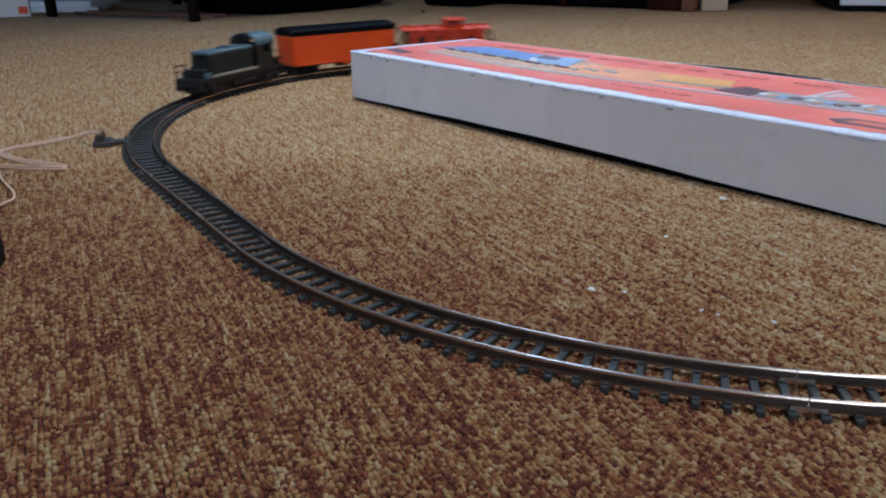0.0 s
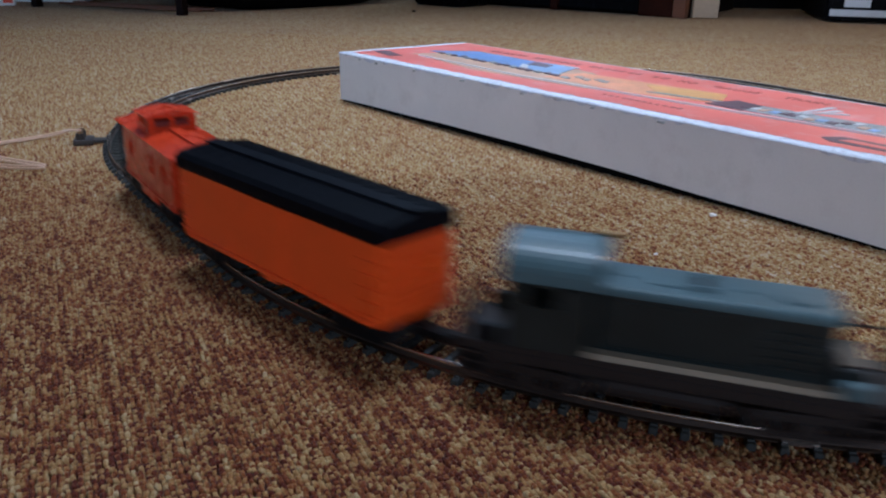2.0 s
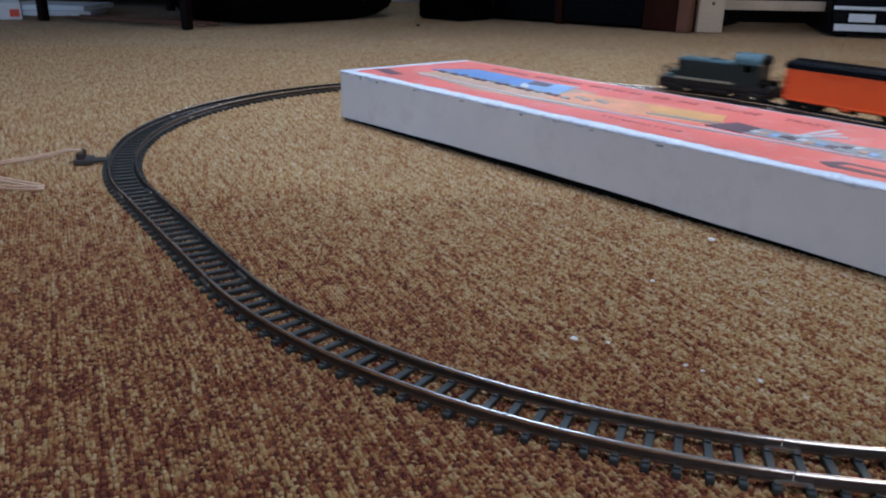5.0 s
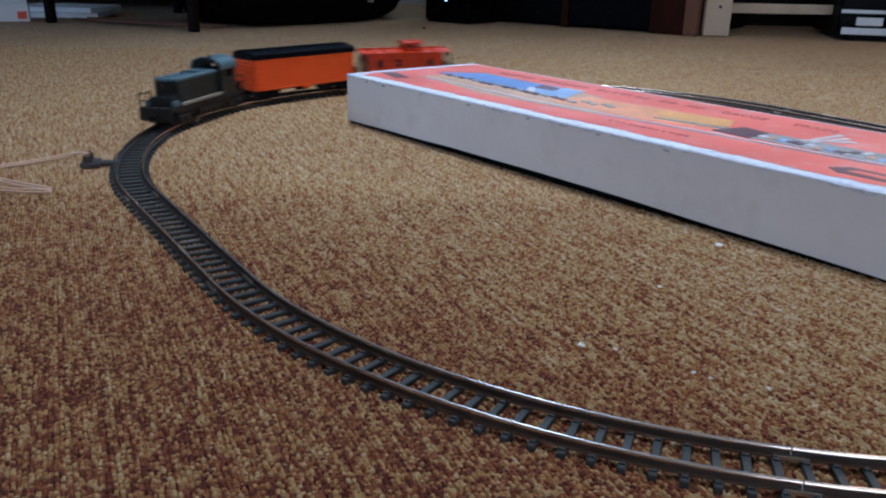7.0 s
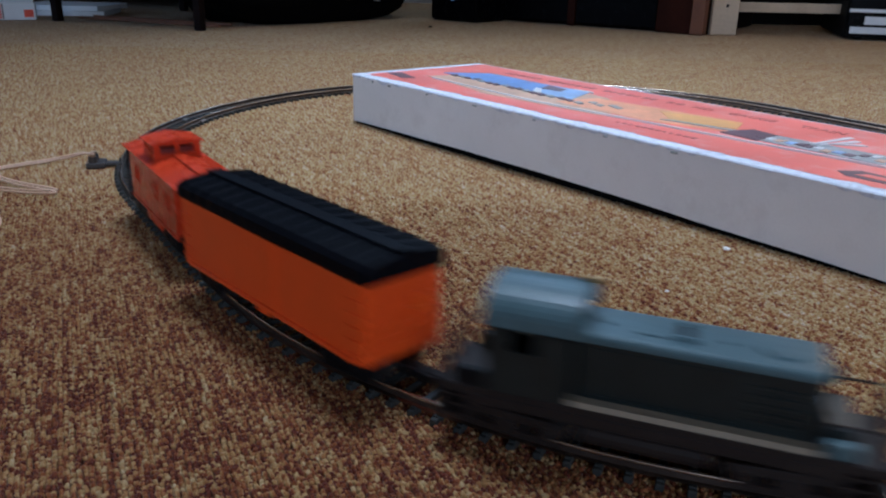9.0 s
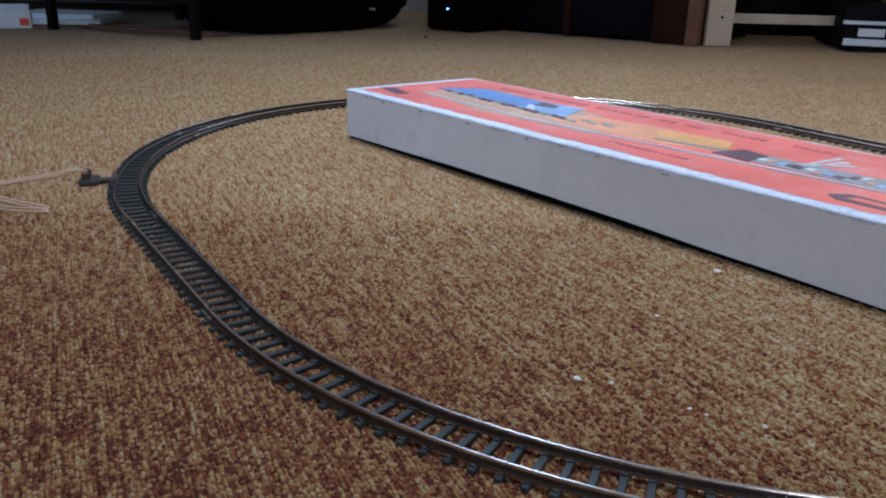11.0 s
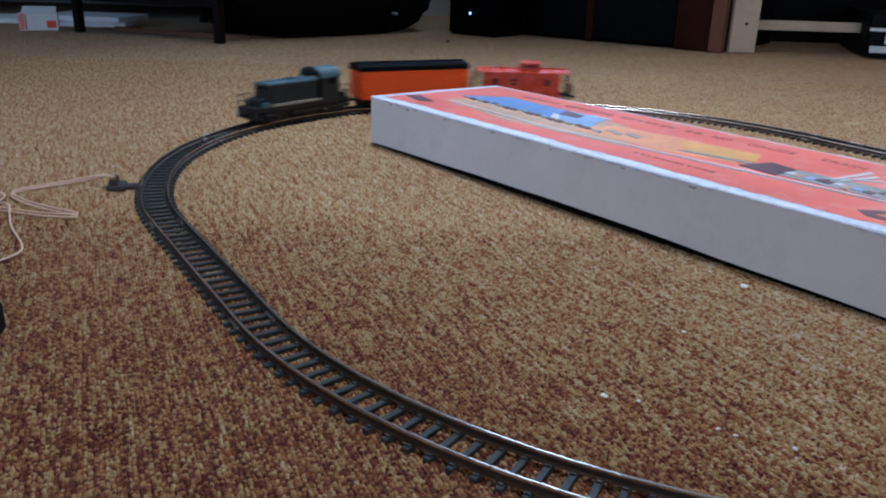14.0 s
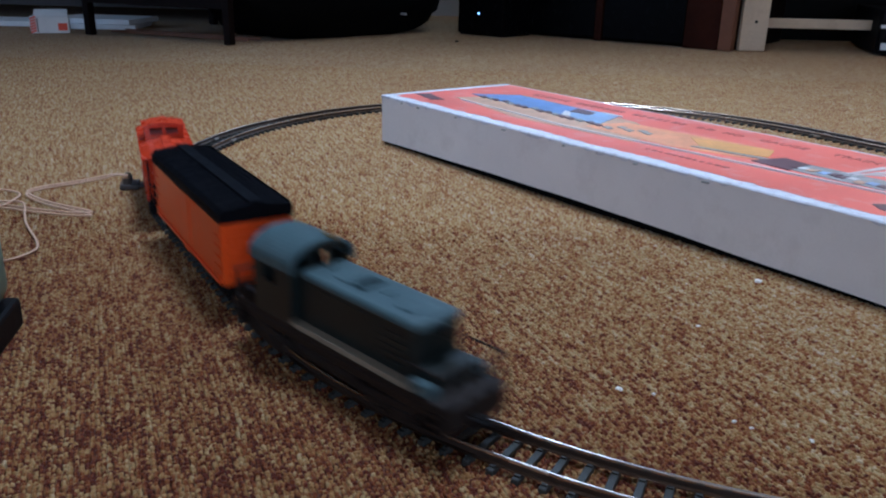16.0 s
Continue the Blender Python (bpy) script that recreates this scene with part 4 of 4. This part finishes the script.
    # end platforms with railings and steps
    for sx in (-1, 1):
        x0, x1 = sorted((sx * (L - 0.001), sx * 0.0600))
        p = part("platform", boxed(x0, x1, -0.0142, 0.0142, 0.0098, 0.0112, bevel=0.0003, segments=1), M_BLACK, e, "black end platform")
        x = sx * 0.0594
        for sy in (-1, 1):
            bm = bmesh.new()
            rail_of(bm, [(x, sy * 0.0138, 0.0112), (x, sy * 0.0138, 0.0225), (x, sy * 0.0035, 0.0225), (x, sy * 0.0035, 0.0112)], 0.0008)
            for y in (0.0060, 0.0086, 0.0112):
                rail_of(bm, [(x, sy * y, 0.0112), (x, sy * y, 0.0225)], 0.0009)
            rail_of(bm, [(x, sy * 0.0138, 0.0168), (x, sy * 0.0035, 0.0168)], 0.0005)
            rail_of(bm, [(x, sy * 0.0138, 0.0225), (sx * 0.0535, sy * 0.0138, 0.0372)], 0.0007)
            part("railing", bm, M_BLACK, p, "black end railing")
        bm = bmesh.new()
        for y in (0.0066, 0.0112):
            rail_of(bm, [(sx * 0.0520, y, 0.0112), (sx * 0.0520, y, 0.0372)], 0.0006)
        for k in range(6):
            rail_of(bm, [(sx * 0.0520, 0.0066, 0.0140 + 0.0038 * k), (sx * 0.0520, 0.0112, 0.0140 + 0.0038 * k)], 0.0005)
        part("ladder", bm, M_BLACK, p, "black end ladder")
        for sy in (-1, 1):
            for k in range(3):
                a, b = sorted((sx * 0.0515, sx * 0.0590))
                c, d = sorted((sy * 0.0110, sy * 0.0152))
                part("step", boxed(a, b, c, d, 0.0040 + 0.0030 * k, 0.0047 + 0.0030 * k), M_BLACK, p)
        part("door", boxed(*sorted((sx * L, sx * (L + 0.0005))), -0.0045, 0.0045, 0.0112, 0.0330), M_DARKRED, e)
        part("end_window", boxed(*sorted((sx * L, sx * (L + 0.0008))), -0.0030, 0.0030, 0.0220, 0.0300), M_GLASS, e, "small dark window")
    # Widened beyond a plain frame, to block light under the caboose.
    part("underframe", boxed(-L, L, -0.0138, 0.0138, 0.0086, 0.0098), M_BLACK, e)
    front = bogie(e, 0.0290, 0.0200, 0.0054, M_BLACK)
    rear = bogie(e, -0.0290, 0.0200, 0.0054, M_BLACK)
    coupler(e, 0.0590, 1, 0.0060)
    coupler(e, -0.0590, -1, 0.0060)
    return e, front, rear, 0.0290


LOCO, BOXCAR, CABOOSE = locomotive(), boxcar(), caboose()


# ---------------------------------------------------------------- by the track
def terminal():
    p, a = along(2.268)
    e = empty("track_terminal", pose(-0.2560, 0.5550, 0, 0, 0, math.degrees(a) + 180))
    tagged(e, "black plastic power clip with two screw posts beside the track", "track terminal")
    part("base", boxed(-0.0085, 0.0085, -0.0070, 0.0060, -0.0004, 0.0034, bevel=0.0008), M_CLIP, e)
    part("tongue", boxed(-0.0040, 0.0040, -0.0160, -0.0060, 0.0002, 0.0024, bevel=0.0004, segments=1), M_CLIP, e)
    for k in (-1, 1):
        post = part("screw_post", cylinder(bmesh.new(), (k * 0.0045, 0.001, 0.003), (k * 0.0045, 0.001, 0.0078), 0.0030, n=14), M_CLIP, e)
        part("screw", cylinder(bmesh.new(), (k * 0.0045, 0.001, 0.0077), (k * 0.0045, 0.001, 0.0092), 0.0022, n=12), M_COPPER, post, "small brass screw")


terminal()


def lead(points, shift):
    pts = [(x + shift * 0.4, y - shift, z) for x, y, z in points]
    ob = part("wire", wire(bmesh.new(), smooth_path(pts, 8), 0.0007, 7), M_WIRE, smooth=True)
    tagged(ob, "thin beige insulated wire lying in loops on the carpet", "wire", group="wires to the track terminal")


LEAD = [(-0.2570, 0.5560, 0.0086), (-0.268, 0.563, 0.0070), (-0.280, 0.571, 0.0035), (-0.294, 0.565, 0.0014), (-0.316, 0.541, 0.0012), (-0.3165, 0.527, 0.0012), (-0.290, 0.506, 0.0012),
        (-0.2555, 0.4895, 0.0014), (-0.2560, 0.4855, 0.0014), (-0.275, 0.4865, 0.0012), (-0.319, 0.497, 0.0012), (-0.365, 0.505, 0.0012), (-0.43, 0.48, 0.0012)]
lead(LEAD, 0.0)
lead([(x, y, z + (0.001 if k < 2 else 0)) for k, (x, y, z) in enumerate(LEAD)], 0.0060)
lead([(-0.350, 0.4985, 0.0012), (-0.318, 0.5000, 0.0026), (-0.303, 0.4960, 0.0034), (-0.292, 0.478, 0.0014), (-0.280, 0.458, 0.0012), (-0.255, 0.424, 0.0012), (-0.252, 0.408, 0.0012),
      (-0.262, 0.392, 0.0012), (-0.290, 0.375, 0.0012), (-0.320, 0.345, 0.0012)], 0.0)
lead([(-0.400, 0.440, 0.0012), (-0.350, 0.462, 0.0012), (-0.322, 0.480, 0.0012), (-0.312, 0.500, 0.0034), (-0.330, 0.530, 0.0012), (-0.40, 0.54, 0.0012)], 0.0)


def controller():
    e = empty("train_controller", pose(-0.249, 0.243, 0, 0, 0, 13))
    tagged(e, "rounded grey-green train controller on a black base, standing on the carpet", "controller")
    part("base", boxed(-0.060, 0.058, -0.075, 0.070, -0.001, 0.013, bevel=0.002), M_BLACK, e, "black base")
    part("case", boxed(-0.059, 0.057, -0.074, 0.069, 0.0125, 0.058, bevel=0.011, segments=5), M_GREEN, e, "rounded grey-green case", smooth=True)
    k = part("knob", cylinder(bmesh.new(), (-0.03, 0, 0.0575), (-0.03, 0, 0.067), 0.016, 0.013, n=24), M_BLACK, e, "black speed knob")
    part("pointer", boxed(-0.031, -0.029, 0.0, 0.012, 0.0668, 0.0678), M_WHITEPRINT, k)


controller()


def lint(x, y, r):
    bm = bmesh.new()
    bmesh.ops.create_icosphere(bm, subdivisions=2, radius=r)
    for v in bm.verts:
        v.co *= 0.7 + 0.7 * noise.noise(v.co / r * 1.3 + Vector((x * 50, y * 50, 0)))
        v.co.z = v.co.z * 0.5 + 0.0012
    ob = part("lint", bm, M_LINT)
    ob.location = (x, y, 0)
    tagged(ob, "tiny white fleck of lint caught in the carpet", "lint", group="lint on the carpet")


for x, y, r in ((0.150, 0.408, 0.0024), (0.055, 0.283, 0.0017), (0.102, 0.346, 0.0014), (0.118, 0.251, 0.0013), (0.068, 0.280, 0.0012), (0.094, 0.262, 0.0010), (0.099, 0.258, 0.0009)):
    lint(x, y, r)
part_dot = part("crumb", boxed(-0.004, 0.004, -0.003, 0.003, 0, 0.003, bevel=0.001), M_BLACK)
part_dot.location = (-0.05, 1.79, 0)
tagged(part_dot, "small dark crumb on the carpet", "crumb")


# ---------------------------------------------------------------- furniture along the far wall
def packet():
    e = empty("small_packet", pose(-0.925, 1.745, 0, 0, 0, 24))
    tagged(e, "small white carton with red stripes and a red patch", "packet")
    part("carton", boxed(-0.038, 0.038, -0.020, 0.020, 0, 0.0350, bevel=0.0012), M_PAPER, e)
    bm = bmesh.new()
    sweep(bm, [(-0.0195, 0.0352), (0.0190, 0.0470), (0.0190, 0.0480), (-0.0200, 0.0362)], [(Vector((x, 0, 0)), Vector((0, 1, 0))) for x in (-0.030, 0.036)])
    part("flap", bm, M_PAPER, e, "raised white lid flap")
    for k in range(6):
        bm = bmesh.new()
        z = 0.001 + k * 0.0055
        vs = [bm.verts.new(c) for c in ((-0.0375, -0.0206, z), (-0.026, -0.0206, z + 0.004), (-0.026, -0.0206, z + 0.0075), (-0.0375, -0.0206, z + 0.0035))]
        ws = [bm.verts.new((v.co.x, -0.0198, v.co.z)) for v in vs]
        bm.faces.new(vs)
        bm.faces.new(ws[::-1])
        for a in range(4):
            bm.faces.new((vs[a], vs[(a + 1) % 4], ws[(a + 1) % 4], ws[a]))
        part("stripe", bm, M_PACKRED, e)
    part("bar", boxed(-0.0245, -0.0225, -0.0206, -0.0198, 0.003, 0.032), M_INK, e)
    part("patch", boxed(0.016, 0.034, -0.0206, -0.0198, 0.006, 0.021), M_PACKRED, e, "bright red patch")


packet()


def magazines():
    for k, (x, y, r) in enumerate(((-0.90, 1.93, 8), (-0.895, 1.94, -4), (-1.14, 1.95, 5))):
        ob = part("magazine", boxed(-0.10, 0.10, -0.075, 0.075, 0, 0.011, bevel=0.001), M_PAPER)
        ob.matrix_world = pose(x, y, 0.0 if k != 1 else 0.0115, 0, 0, r)
        tagged(ob, "pale magazine lying on the carpet under the table", "magazine", group="magazines under the table")


magazines()


def low_table():
    e = empty("low_table", pose(-0.66, 1.66, 0, 0, 0, -21.5))
    tagged(e, "dark-stained wooden low table on square legs", "table")
    L, D = 0.182, 0.40
    for sx in (-1, 1):
        for y in (0.0, D):
            part("leg", boxed(sx * L - 0.0085, sx * L + 0.0085, y - 0.0085, y + 0.0085, 0, 0.36, bevel=0.002), M_DARKWOOD, e)
    for y in (0.06, 0.10):
        part("stretcher", boxed(-L, L, y - 0.004, y + 0.004, 0.002, 0.007, bevel=0.001, segments=1), M_LIGHTEDGE, e, "thin brown floor rail")
    part("apron", boxed(-L, L, -0.008, 0.008, 0.066, 0.36, bevel=0.001), M_DARKWOOD, e)
    part("tabletop", boxed(-L - 0.05, L + 0.05, -0.05, D + 0.05, 0.36, 0.385, bevel=0.003), M_DARKWOOD, e)
    part("shelf", boxed(-L, L, 0.20, D, 0.085, 0.105, bevel=0.002), M_DARKWOOD, e)


low_table()


def dark_bag():
    bm = bmesh.new()
    bmesh.ops.create_uvsphere(bm, u_segments=40, v_segments=24, radius=1)
    for v in bm.verts:
        c = v.co.copy()
        w = Vector((math.copysign(abs(c.x) ** 0.6, c.x), math.copysign(abs(c.y) ** 0.6, c.y), math.copysign(abs(c.z) ** 0.6, c.z)))
        w *= 1 + 0.06 * noise.noise(c * 3) + 0.03 * noise.noise(c * 9)
        v.co = Vector((w.x * 0.31, w.y * 0.14, 0.135 + w.z * 0.15))
        v.co.z = max(v.co.z, 0.0)
    e = part("holdall", bm, M_BLACKCLOTH, smooth=True)
    e.matrix_world = pose(-0.350, 1.945, 0, 0, 0, 52)
    tagged(e, "bulky black cloth holdall slumped on the carpet", "bag")
    # Silver chip added to stand in for a glint on the bag.
    part("glint_chip", boxed(0.053, 0.059, -0.186, -0.172, 0.048, 0.053, bevel=0.001), M_SILVER, e, "small silver chip in place of a glint")
    part("handle", wire(bmesh.new(), smooth_path([(-0.10, -0.02, 0.27), (-0.06, -0.02, 0.36), (0.06, -0.02, 0.36), (0.10, -0.02, 0.27)]), 0.009, 8), M_BLACKCLOTH, e, smooth=True)


dark_bag()


def sofa():
    e = empty("sofa", pose(-1.02, 2.10, 0))
    tagged(e, "black cloth sofa on short legs against the wall", "sofa")
    part("base", boxed(-0.85, 0.85, 0.0, 0.60, 0.075, 0.30, bevel=0.02), M_BLACKCLOTH, e)
    part("backrest", boxed(-0.85, 0.85, 0.42, 0.62, 0.301, 0.78, bevel=0.04), M_BLACKCLOTH, e)
    for sx in (-1, 1):
        part("armrest", boxed(*sorted((sx * 0.72, sx * 0.88)), -0.02, 0.62, 0.070, 0.55, bevel=0.03), M_BLACKCLOTH, e)
        for y in (0.05, 0.55):
            part("leg", boxed(sx * 0.80 - 0.02, sx * 0.80 + 0.02, y - 0.02, y + 0.02, 0, 0.08), M_DARKWOOD, e)
    for k in (-1, 1):
        part("seat_cushion", boxed(k * 0.355 - 0.35, k * 0.355 + 0.35, 0.01, 0.42, 0.301, 0.42, bevel=0.03), M_BLACKCLOTH, e)


sofa()


def loudspeaker():
    e = empty("loudspeaker", pose(0.052, 1.934, 0, 0, 0, 0))
    tagged(e, "tall glossy black loudspeaker standing on the carpet", "loudspeaker")
    c = part("cabinet", boxed(-0.135, 0.0, 0.0, 0.125, 0.004, 0.62, bevel=0.003), M_BLACKGLOSS, e)
    c.matrix_local = pose(0, 0, 0, 0, 0, -38) @ pose(0, 0, 0)
    part("plinth", boxed(-0.130, -0.005, 0.005, 0.120, 0.0, 0.006), M_BLACK, c)
    part("cone_ring", cylinder(bmesh.new(), (-0.0675, 0.002, 0.14), (-0.0675, -0.004, 0.14), 0.050, n=32), M_BLACK, c)
    part("cone", cylinder(bmesh.new(), (-0.0675, -0.002, 0.14), (-0.0675, -0.0055, 0.14), 0.040, 0.030, n=32), M_BLACKGLOSS, c)
    part("power_light", cylinder(bmesh.new(), (-0.070, 0.001, 0.0510), (-0.070, -0.0045, 0.0510), 0.0016, n=12), M_LED, c, "glowing blue power light")


loudspeaker()


def floor_cabinet():
    p, q = Vector((0.100, 2.0545)), Vector((0.530, 1.755))
    d = q - p
    a = math.degrees(math.atan2(d.y, d.x))
    L = d.length
    e = empty("media_cabinet", pose(p.x, p.y, 0, 0, 0, a))
    tagged(e, "dark wooden media cabinet with reddish uprights standing on the carpet", "cabinet")
    part("body", boxed(0.0, L, 0.02, 0.36, 0.0, 0.55, bevel=0.002), M_DARKWOOD, e)
    part("door", boxed(0.004, L * 0.385, 0.0, 0.019, 0.006, 0.54, bevel=0.002), M_BLACKGLOSS, e, "black door panel")
    part("door", boxed(L * 0.425, L * 0.795, 0.0, 0.019, 0.006, 0.54, bevel=0.002), M_BLACKGLOSS, e, "black door panel")
    part("upright", boxed(L * 0.388, L * 0.422, -0.004, 0.019, 0.0, 0.545, bevel=0.001), M_REDWOOD, e, "dark reddish upright")
    part("upright", boxed(L * 0.80, L * 0.945, -0.004, 0.019, 0.0, 0.545, bevel=0.001), M_REDWOOD, e, "dark reddish upright")
    part("upright", boxed(L * 0.947, L, -0.006, 0.019, 0.0, 0.545, bevel=0.001), M_LIGHTEDGE, e, "lighter wooden edge")
    part("top", boxed(-0.01, L + 0.01, -0.012, 0.37, 0.55, 0.572, bevel=0.002), M_DARKWOOD, e)


floor_cabinet()


def pine_rack():
    e = empty("shelf_rack", pose(0.549, 1.768, 0, 0, 0, 2))
    tagged(e, "raw pine shelf rack with square posts and rails", "shelf")
    for x in (0.0, 0.55):
        for y in (0.0, 0.30):
            part("post", boxed(x, x + 0.056, y, y + 0.030, 0, 0.85, bevel=0.0015), M_PINE, e, "pale raw pine post")
    part("rail", boxed(0.057, 0.549, 0.040, 0.058, 0.046, 0.066, bevel=0.001), M_PINE, e)
    for z in (0.40, 0.80):
        part("shelf_board", boxed(0.0, 0.606, 0.031, 0.299, z, z + 0.018, bevel=0.001), M_PINE, e)
    part("back_panel", boxed(0.0, 0.606, 0.331, 0.337, 0.0, 0.85), M_BLACK, e, "black back panel")
    part("screw", cylinder(bmesh.new(), (0.030, 0.001, 0.060), (0.030, -0.0012, 0.060), 0.0032, n=10), M_WHEEL, e)


pine_rack()


def recorder():
    e = empty("video_recorder", pose(0.822, 1.742, 0, 0, 0, -14))
    tagged(e, "black video recorder with silver front strips on the carpet", "video recorder")
    part("case", boxed(0.0, 0.42, 0.012, 0.28, 0.004, 0.092, bevel=0.002), M_BLACK, e)
    part("front", boxed(0.002, 0.418, 0.0, 0.0122, 0.004, 0.090, bevel=0.0015), M_BLACKGLOSS, e)
    part("strip", boxed(0.008, 0.30, -0.002, 0.0002, 0.012, 0.026, bevel=0.0006, segments=1), M_SILVER, e, "silver lower strip")
    part("strip", boxed(0.002, 0.30, -0.002, 0.0002, 0.055, 0.062, bevel=0.0006, segments=1), M_SILVER, e, "silver upper strip")
    part("label", boxed(0.034, 0.085, -0.002, 0.0002, 0.031, 0.047), M_SILVER, e, "pale label")
    for k in range(3):
        part("foot", boxed(0.02 + 0.17 * k, 0.04 + 0.17 * k, 0.02, 0.04, 0, 0.005), M_BLACK, e)


recorder()


def cable():
    ob = part("cable", wire(bmesh.new(), smooth_path([(-0.13, 2.70, 0.20), (-0.12, 2.66, 0.12), (-0.06, 2.64, 0.085), (0.0, 2.66, 0.11), (0.03, 2.70, 0.20)]), 0.004, 8), M_BLACK, smooth=True)
    tagged(ob, "black cable hanging in a loop before the blue wall", "cable")


cable()


# ---------------------------------------------------------------- the carpet's loops
def carpet_loops():
    """Single loops in rows, where the carpet is near, in a wedge fitted to the camera's view; farther off the pile is
    in the floor itself.
    """
    rng = np.random.default_rng(5)
    c, s = math.cos(ROW), math.sin(ROW)

    def field(du, dv, sides, keep, name):
        us, vs = np.arange(-0.7, 2.0, du), np.arange(-1.6, 1.2, dv)
        u, v = [a.ravel() for a in np.meshgrid(us, vs)]
        u = u + rng.uniform(-0.35, 0.35, u.size) * du
        v = v + rng.uniform(-0.22, 0.22, v.size) * dv
        x, y = c * u - s * v, s * u + c * v
        ok = keep(x, y)
        x, y = x[ok], y[ok]
        n = x.size
        a = ROW + rng.normal(0, 0.30, n)
        lu = du * rng.uniform(0.75, 1.15, n)
        lv = dv * rng.uniform(0.42, 0.60, n)
        top = rng.uniform(-0.0005, 0.0004, n)
        k = 4
        ang = np.arange(k) * 2 * np.pi / k + np.pi / 4
        rings = [(0.84, -0.0031), (0.92, -0.0007)] if sides else [(1.04, -0.0023)]
        verts = []
        for scale_, z in rings:
            for g in ang:
                pu, pv = scale_ * lu * math.cos(g) * 1.2, scale_ * lv * math.sin(g) * 1.2
                verts.append(np.stack([x + np.cos(a) * pu - np.sin(a) * pv, y + np.sin(a) * pu + np.cos(a) * pv, np.full(n, z) + (top * 0.6 if z > -0.001 else 0)], 1))
        verts.append(np.stack([x + rng.normal(0, 0.0003, n), y + rng.normal(0, 0.0003, n), top], 1))
        m = len(verts)
        co = np.stack(verts, 1).reshape(-1, 3)
        tris = []
        for r in range(len(rings) - 1):
            for j in range(k):
                p, q = r * k + j, r * k + (j + 1) % k
                tris += [(p, q, q + k), (p, q + k, p + k)]
        base = (len(rings) - 1) * k
        for j in range(k):
            tris.append((base + j, base + (j + 1) % k, m - 1))
        tris = np.array(tris)
        idx = (np.arange(n)[:, None, None] * m + tris[None]).reshape(-1)
        me = bpy.data.meshes.new(name)
        me.vertices.add(len(co))
        me.vertices.foreach_set("co", co.ravel().astype(np.float32))
        me.loops.add(len(idx))
        me.loops.foreach_set("vertex_index", idx.astype(np.int32))
        nf = len(idx) // 3
        me.polygons.add(nf)
        me.polygons.foreach_set("loop_start", np.arange(nf, dtype=np.int32) * 3)
        me.polygons.foreach_set("use_smooth", np.ones(nf, dtype=bool))
        me.update(calc_edges=True)
        me.validate()
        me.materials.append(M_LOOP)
        ob = new(name, me)
        return tagged(ob, "flecked brown, tan and rust carpet loops in rows", "carpet", kind="stuff")

    edge = lambda y: 0.43 + 0.07 * rng.random(y.size)
    near = lambda x, y: (y > 0.08) & (y < edge(y)) & (x > -0.62 * y - 0.10) & (x < 0.66 * y + 0.08)
    far = lambda x, y: (y >= edge(y) - 0.01) & (y < 1.30) & (x > -0.62 * y - 0.10) & (x < 0.66 * y + 0.08)
    field(0.00118, 0.0017, True, near, "carpet_pile")
    field(0.0015, 0.00175, False, far, "carpet_pile")


carpet_loops()


# ---------------------------------------------------------------- what moves
# seconds and metres along the loop of the engine's front, laps counted on
RUN = [(0.0, 2.103), (0.5, 2.261), (1.0, 2.417), (1.5, 2.608), (2.0, 2.800), (2.5, 2.976), (3.0, 3.152), (6.0, 4.174), (6.5, 4.346), (7.0, 4.513),
       (7.5, 4.674), (8.0, 4.830), (8.2, 4.903), (12.0, 6.078), (12.5, 6.250), (13.0, 6.426), (13.5, 6.592), (14.0, 6.754), (14.5, 6.909), (15.1, 7.074),
       (15.5, 7.203), (16.0, 7.377)]


def run(t):
    """Smooth interpolation of RUN."""
    k = next((i for i in range(1, len(RUN)) if RUN[i][0] >= t), len(RUN) - 1)

    def slope(i):
        a, b = RUN[max(i - 1, 0)], RUN[min(i + 1, len(RUN) - 1)]
        return (b[1] - a[1]) / (b[0] - a[0])

    (t0, s0), (t1, s1) = RUN[k - 1], RUN[k]
    h = t1 - t0
    u = (t - t0) / h
    return ((2 * u ** 3 - 3 * u ** 2 + 1) * s0 + (u ** 3 - 2 * u ** 2 + u) * h * slope(k - 1) + (3 * u ** 2 - 2 * u ** 3) * s1 + (u ** 3 - u ** 2) * h * slope(k))


def motions():
    times = [k / 10 for k in range(161)]
    for (thing, front, rear, half), behind in ((LOCO, 0.0645), (BOXCAR, 0.2160), (CABOOSE, 0.3540)):
        body, turn_front, turn_rear = [], [], []
        for t in times:
            s = run(t) - behind
            (p, a), (q, b) = along(s + half), along(s - half)
            mid, d = (p + q) / 2, p - q
            heading = math.atan2(d.y, d.x)
            body.append((t, pose(mid.x, mid.y, RAIL_TOP, 0, 0, math.degrees(heading))))
            for rows, angle, x in ((turn_front, a, half), (turn_rear, b, -half)):
                swing = (angle - heading + math.pi) % (2 * math.pi) - math.pi
                rows.append((t, pose(x, 0, 0, 0, 0, math.degrees(swing))))
        walk(thing, body)
        walk(front, turn_front)
        walk(rear, turn_rear)


motions()
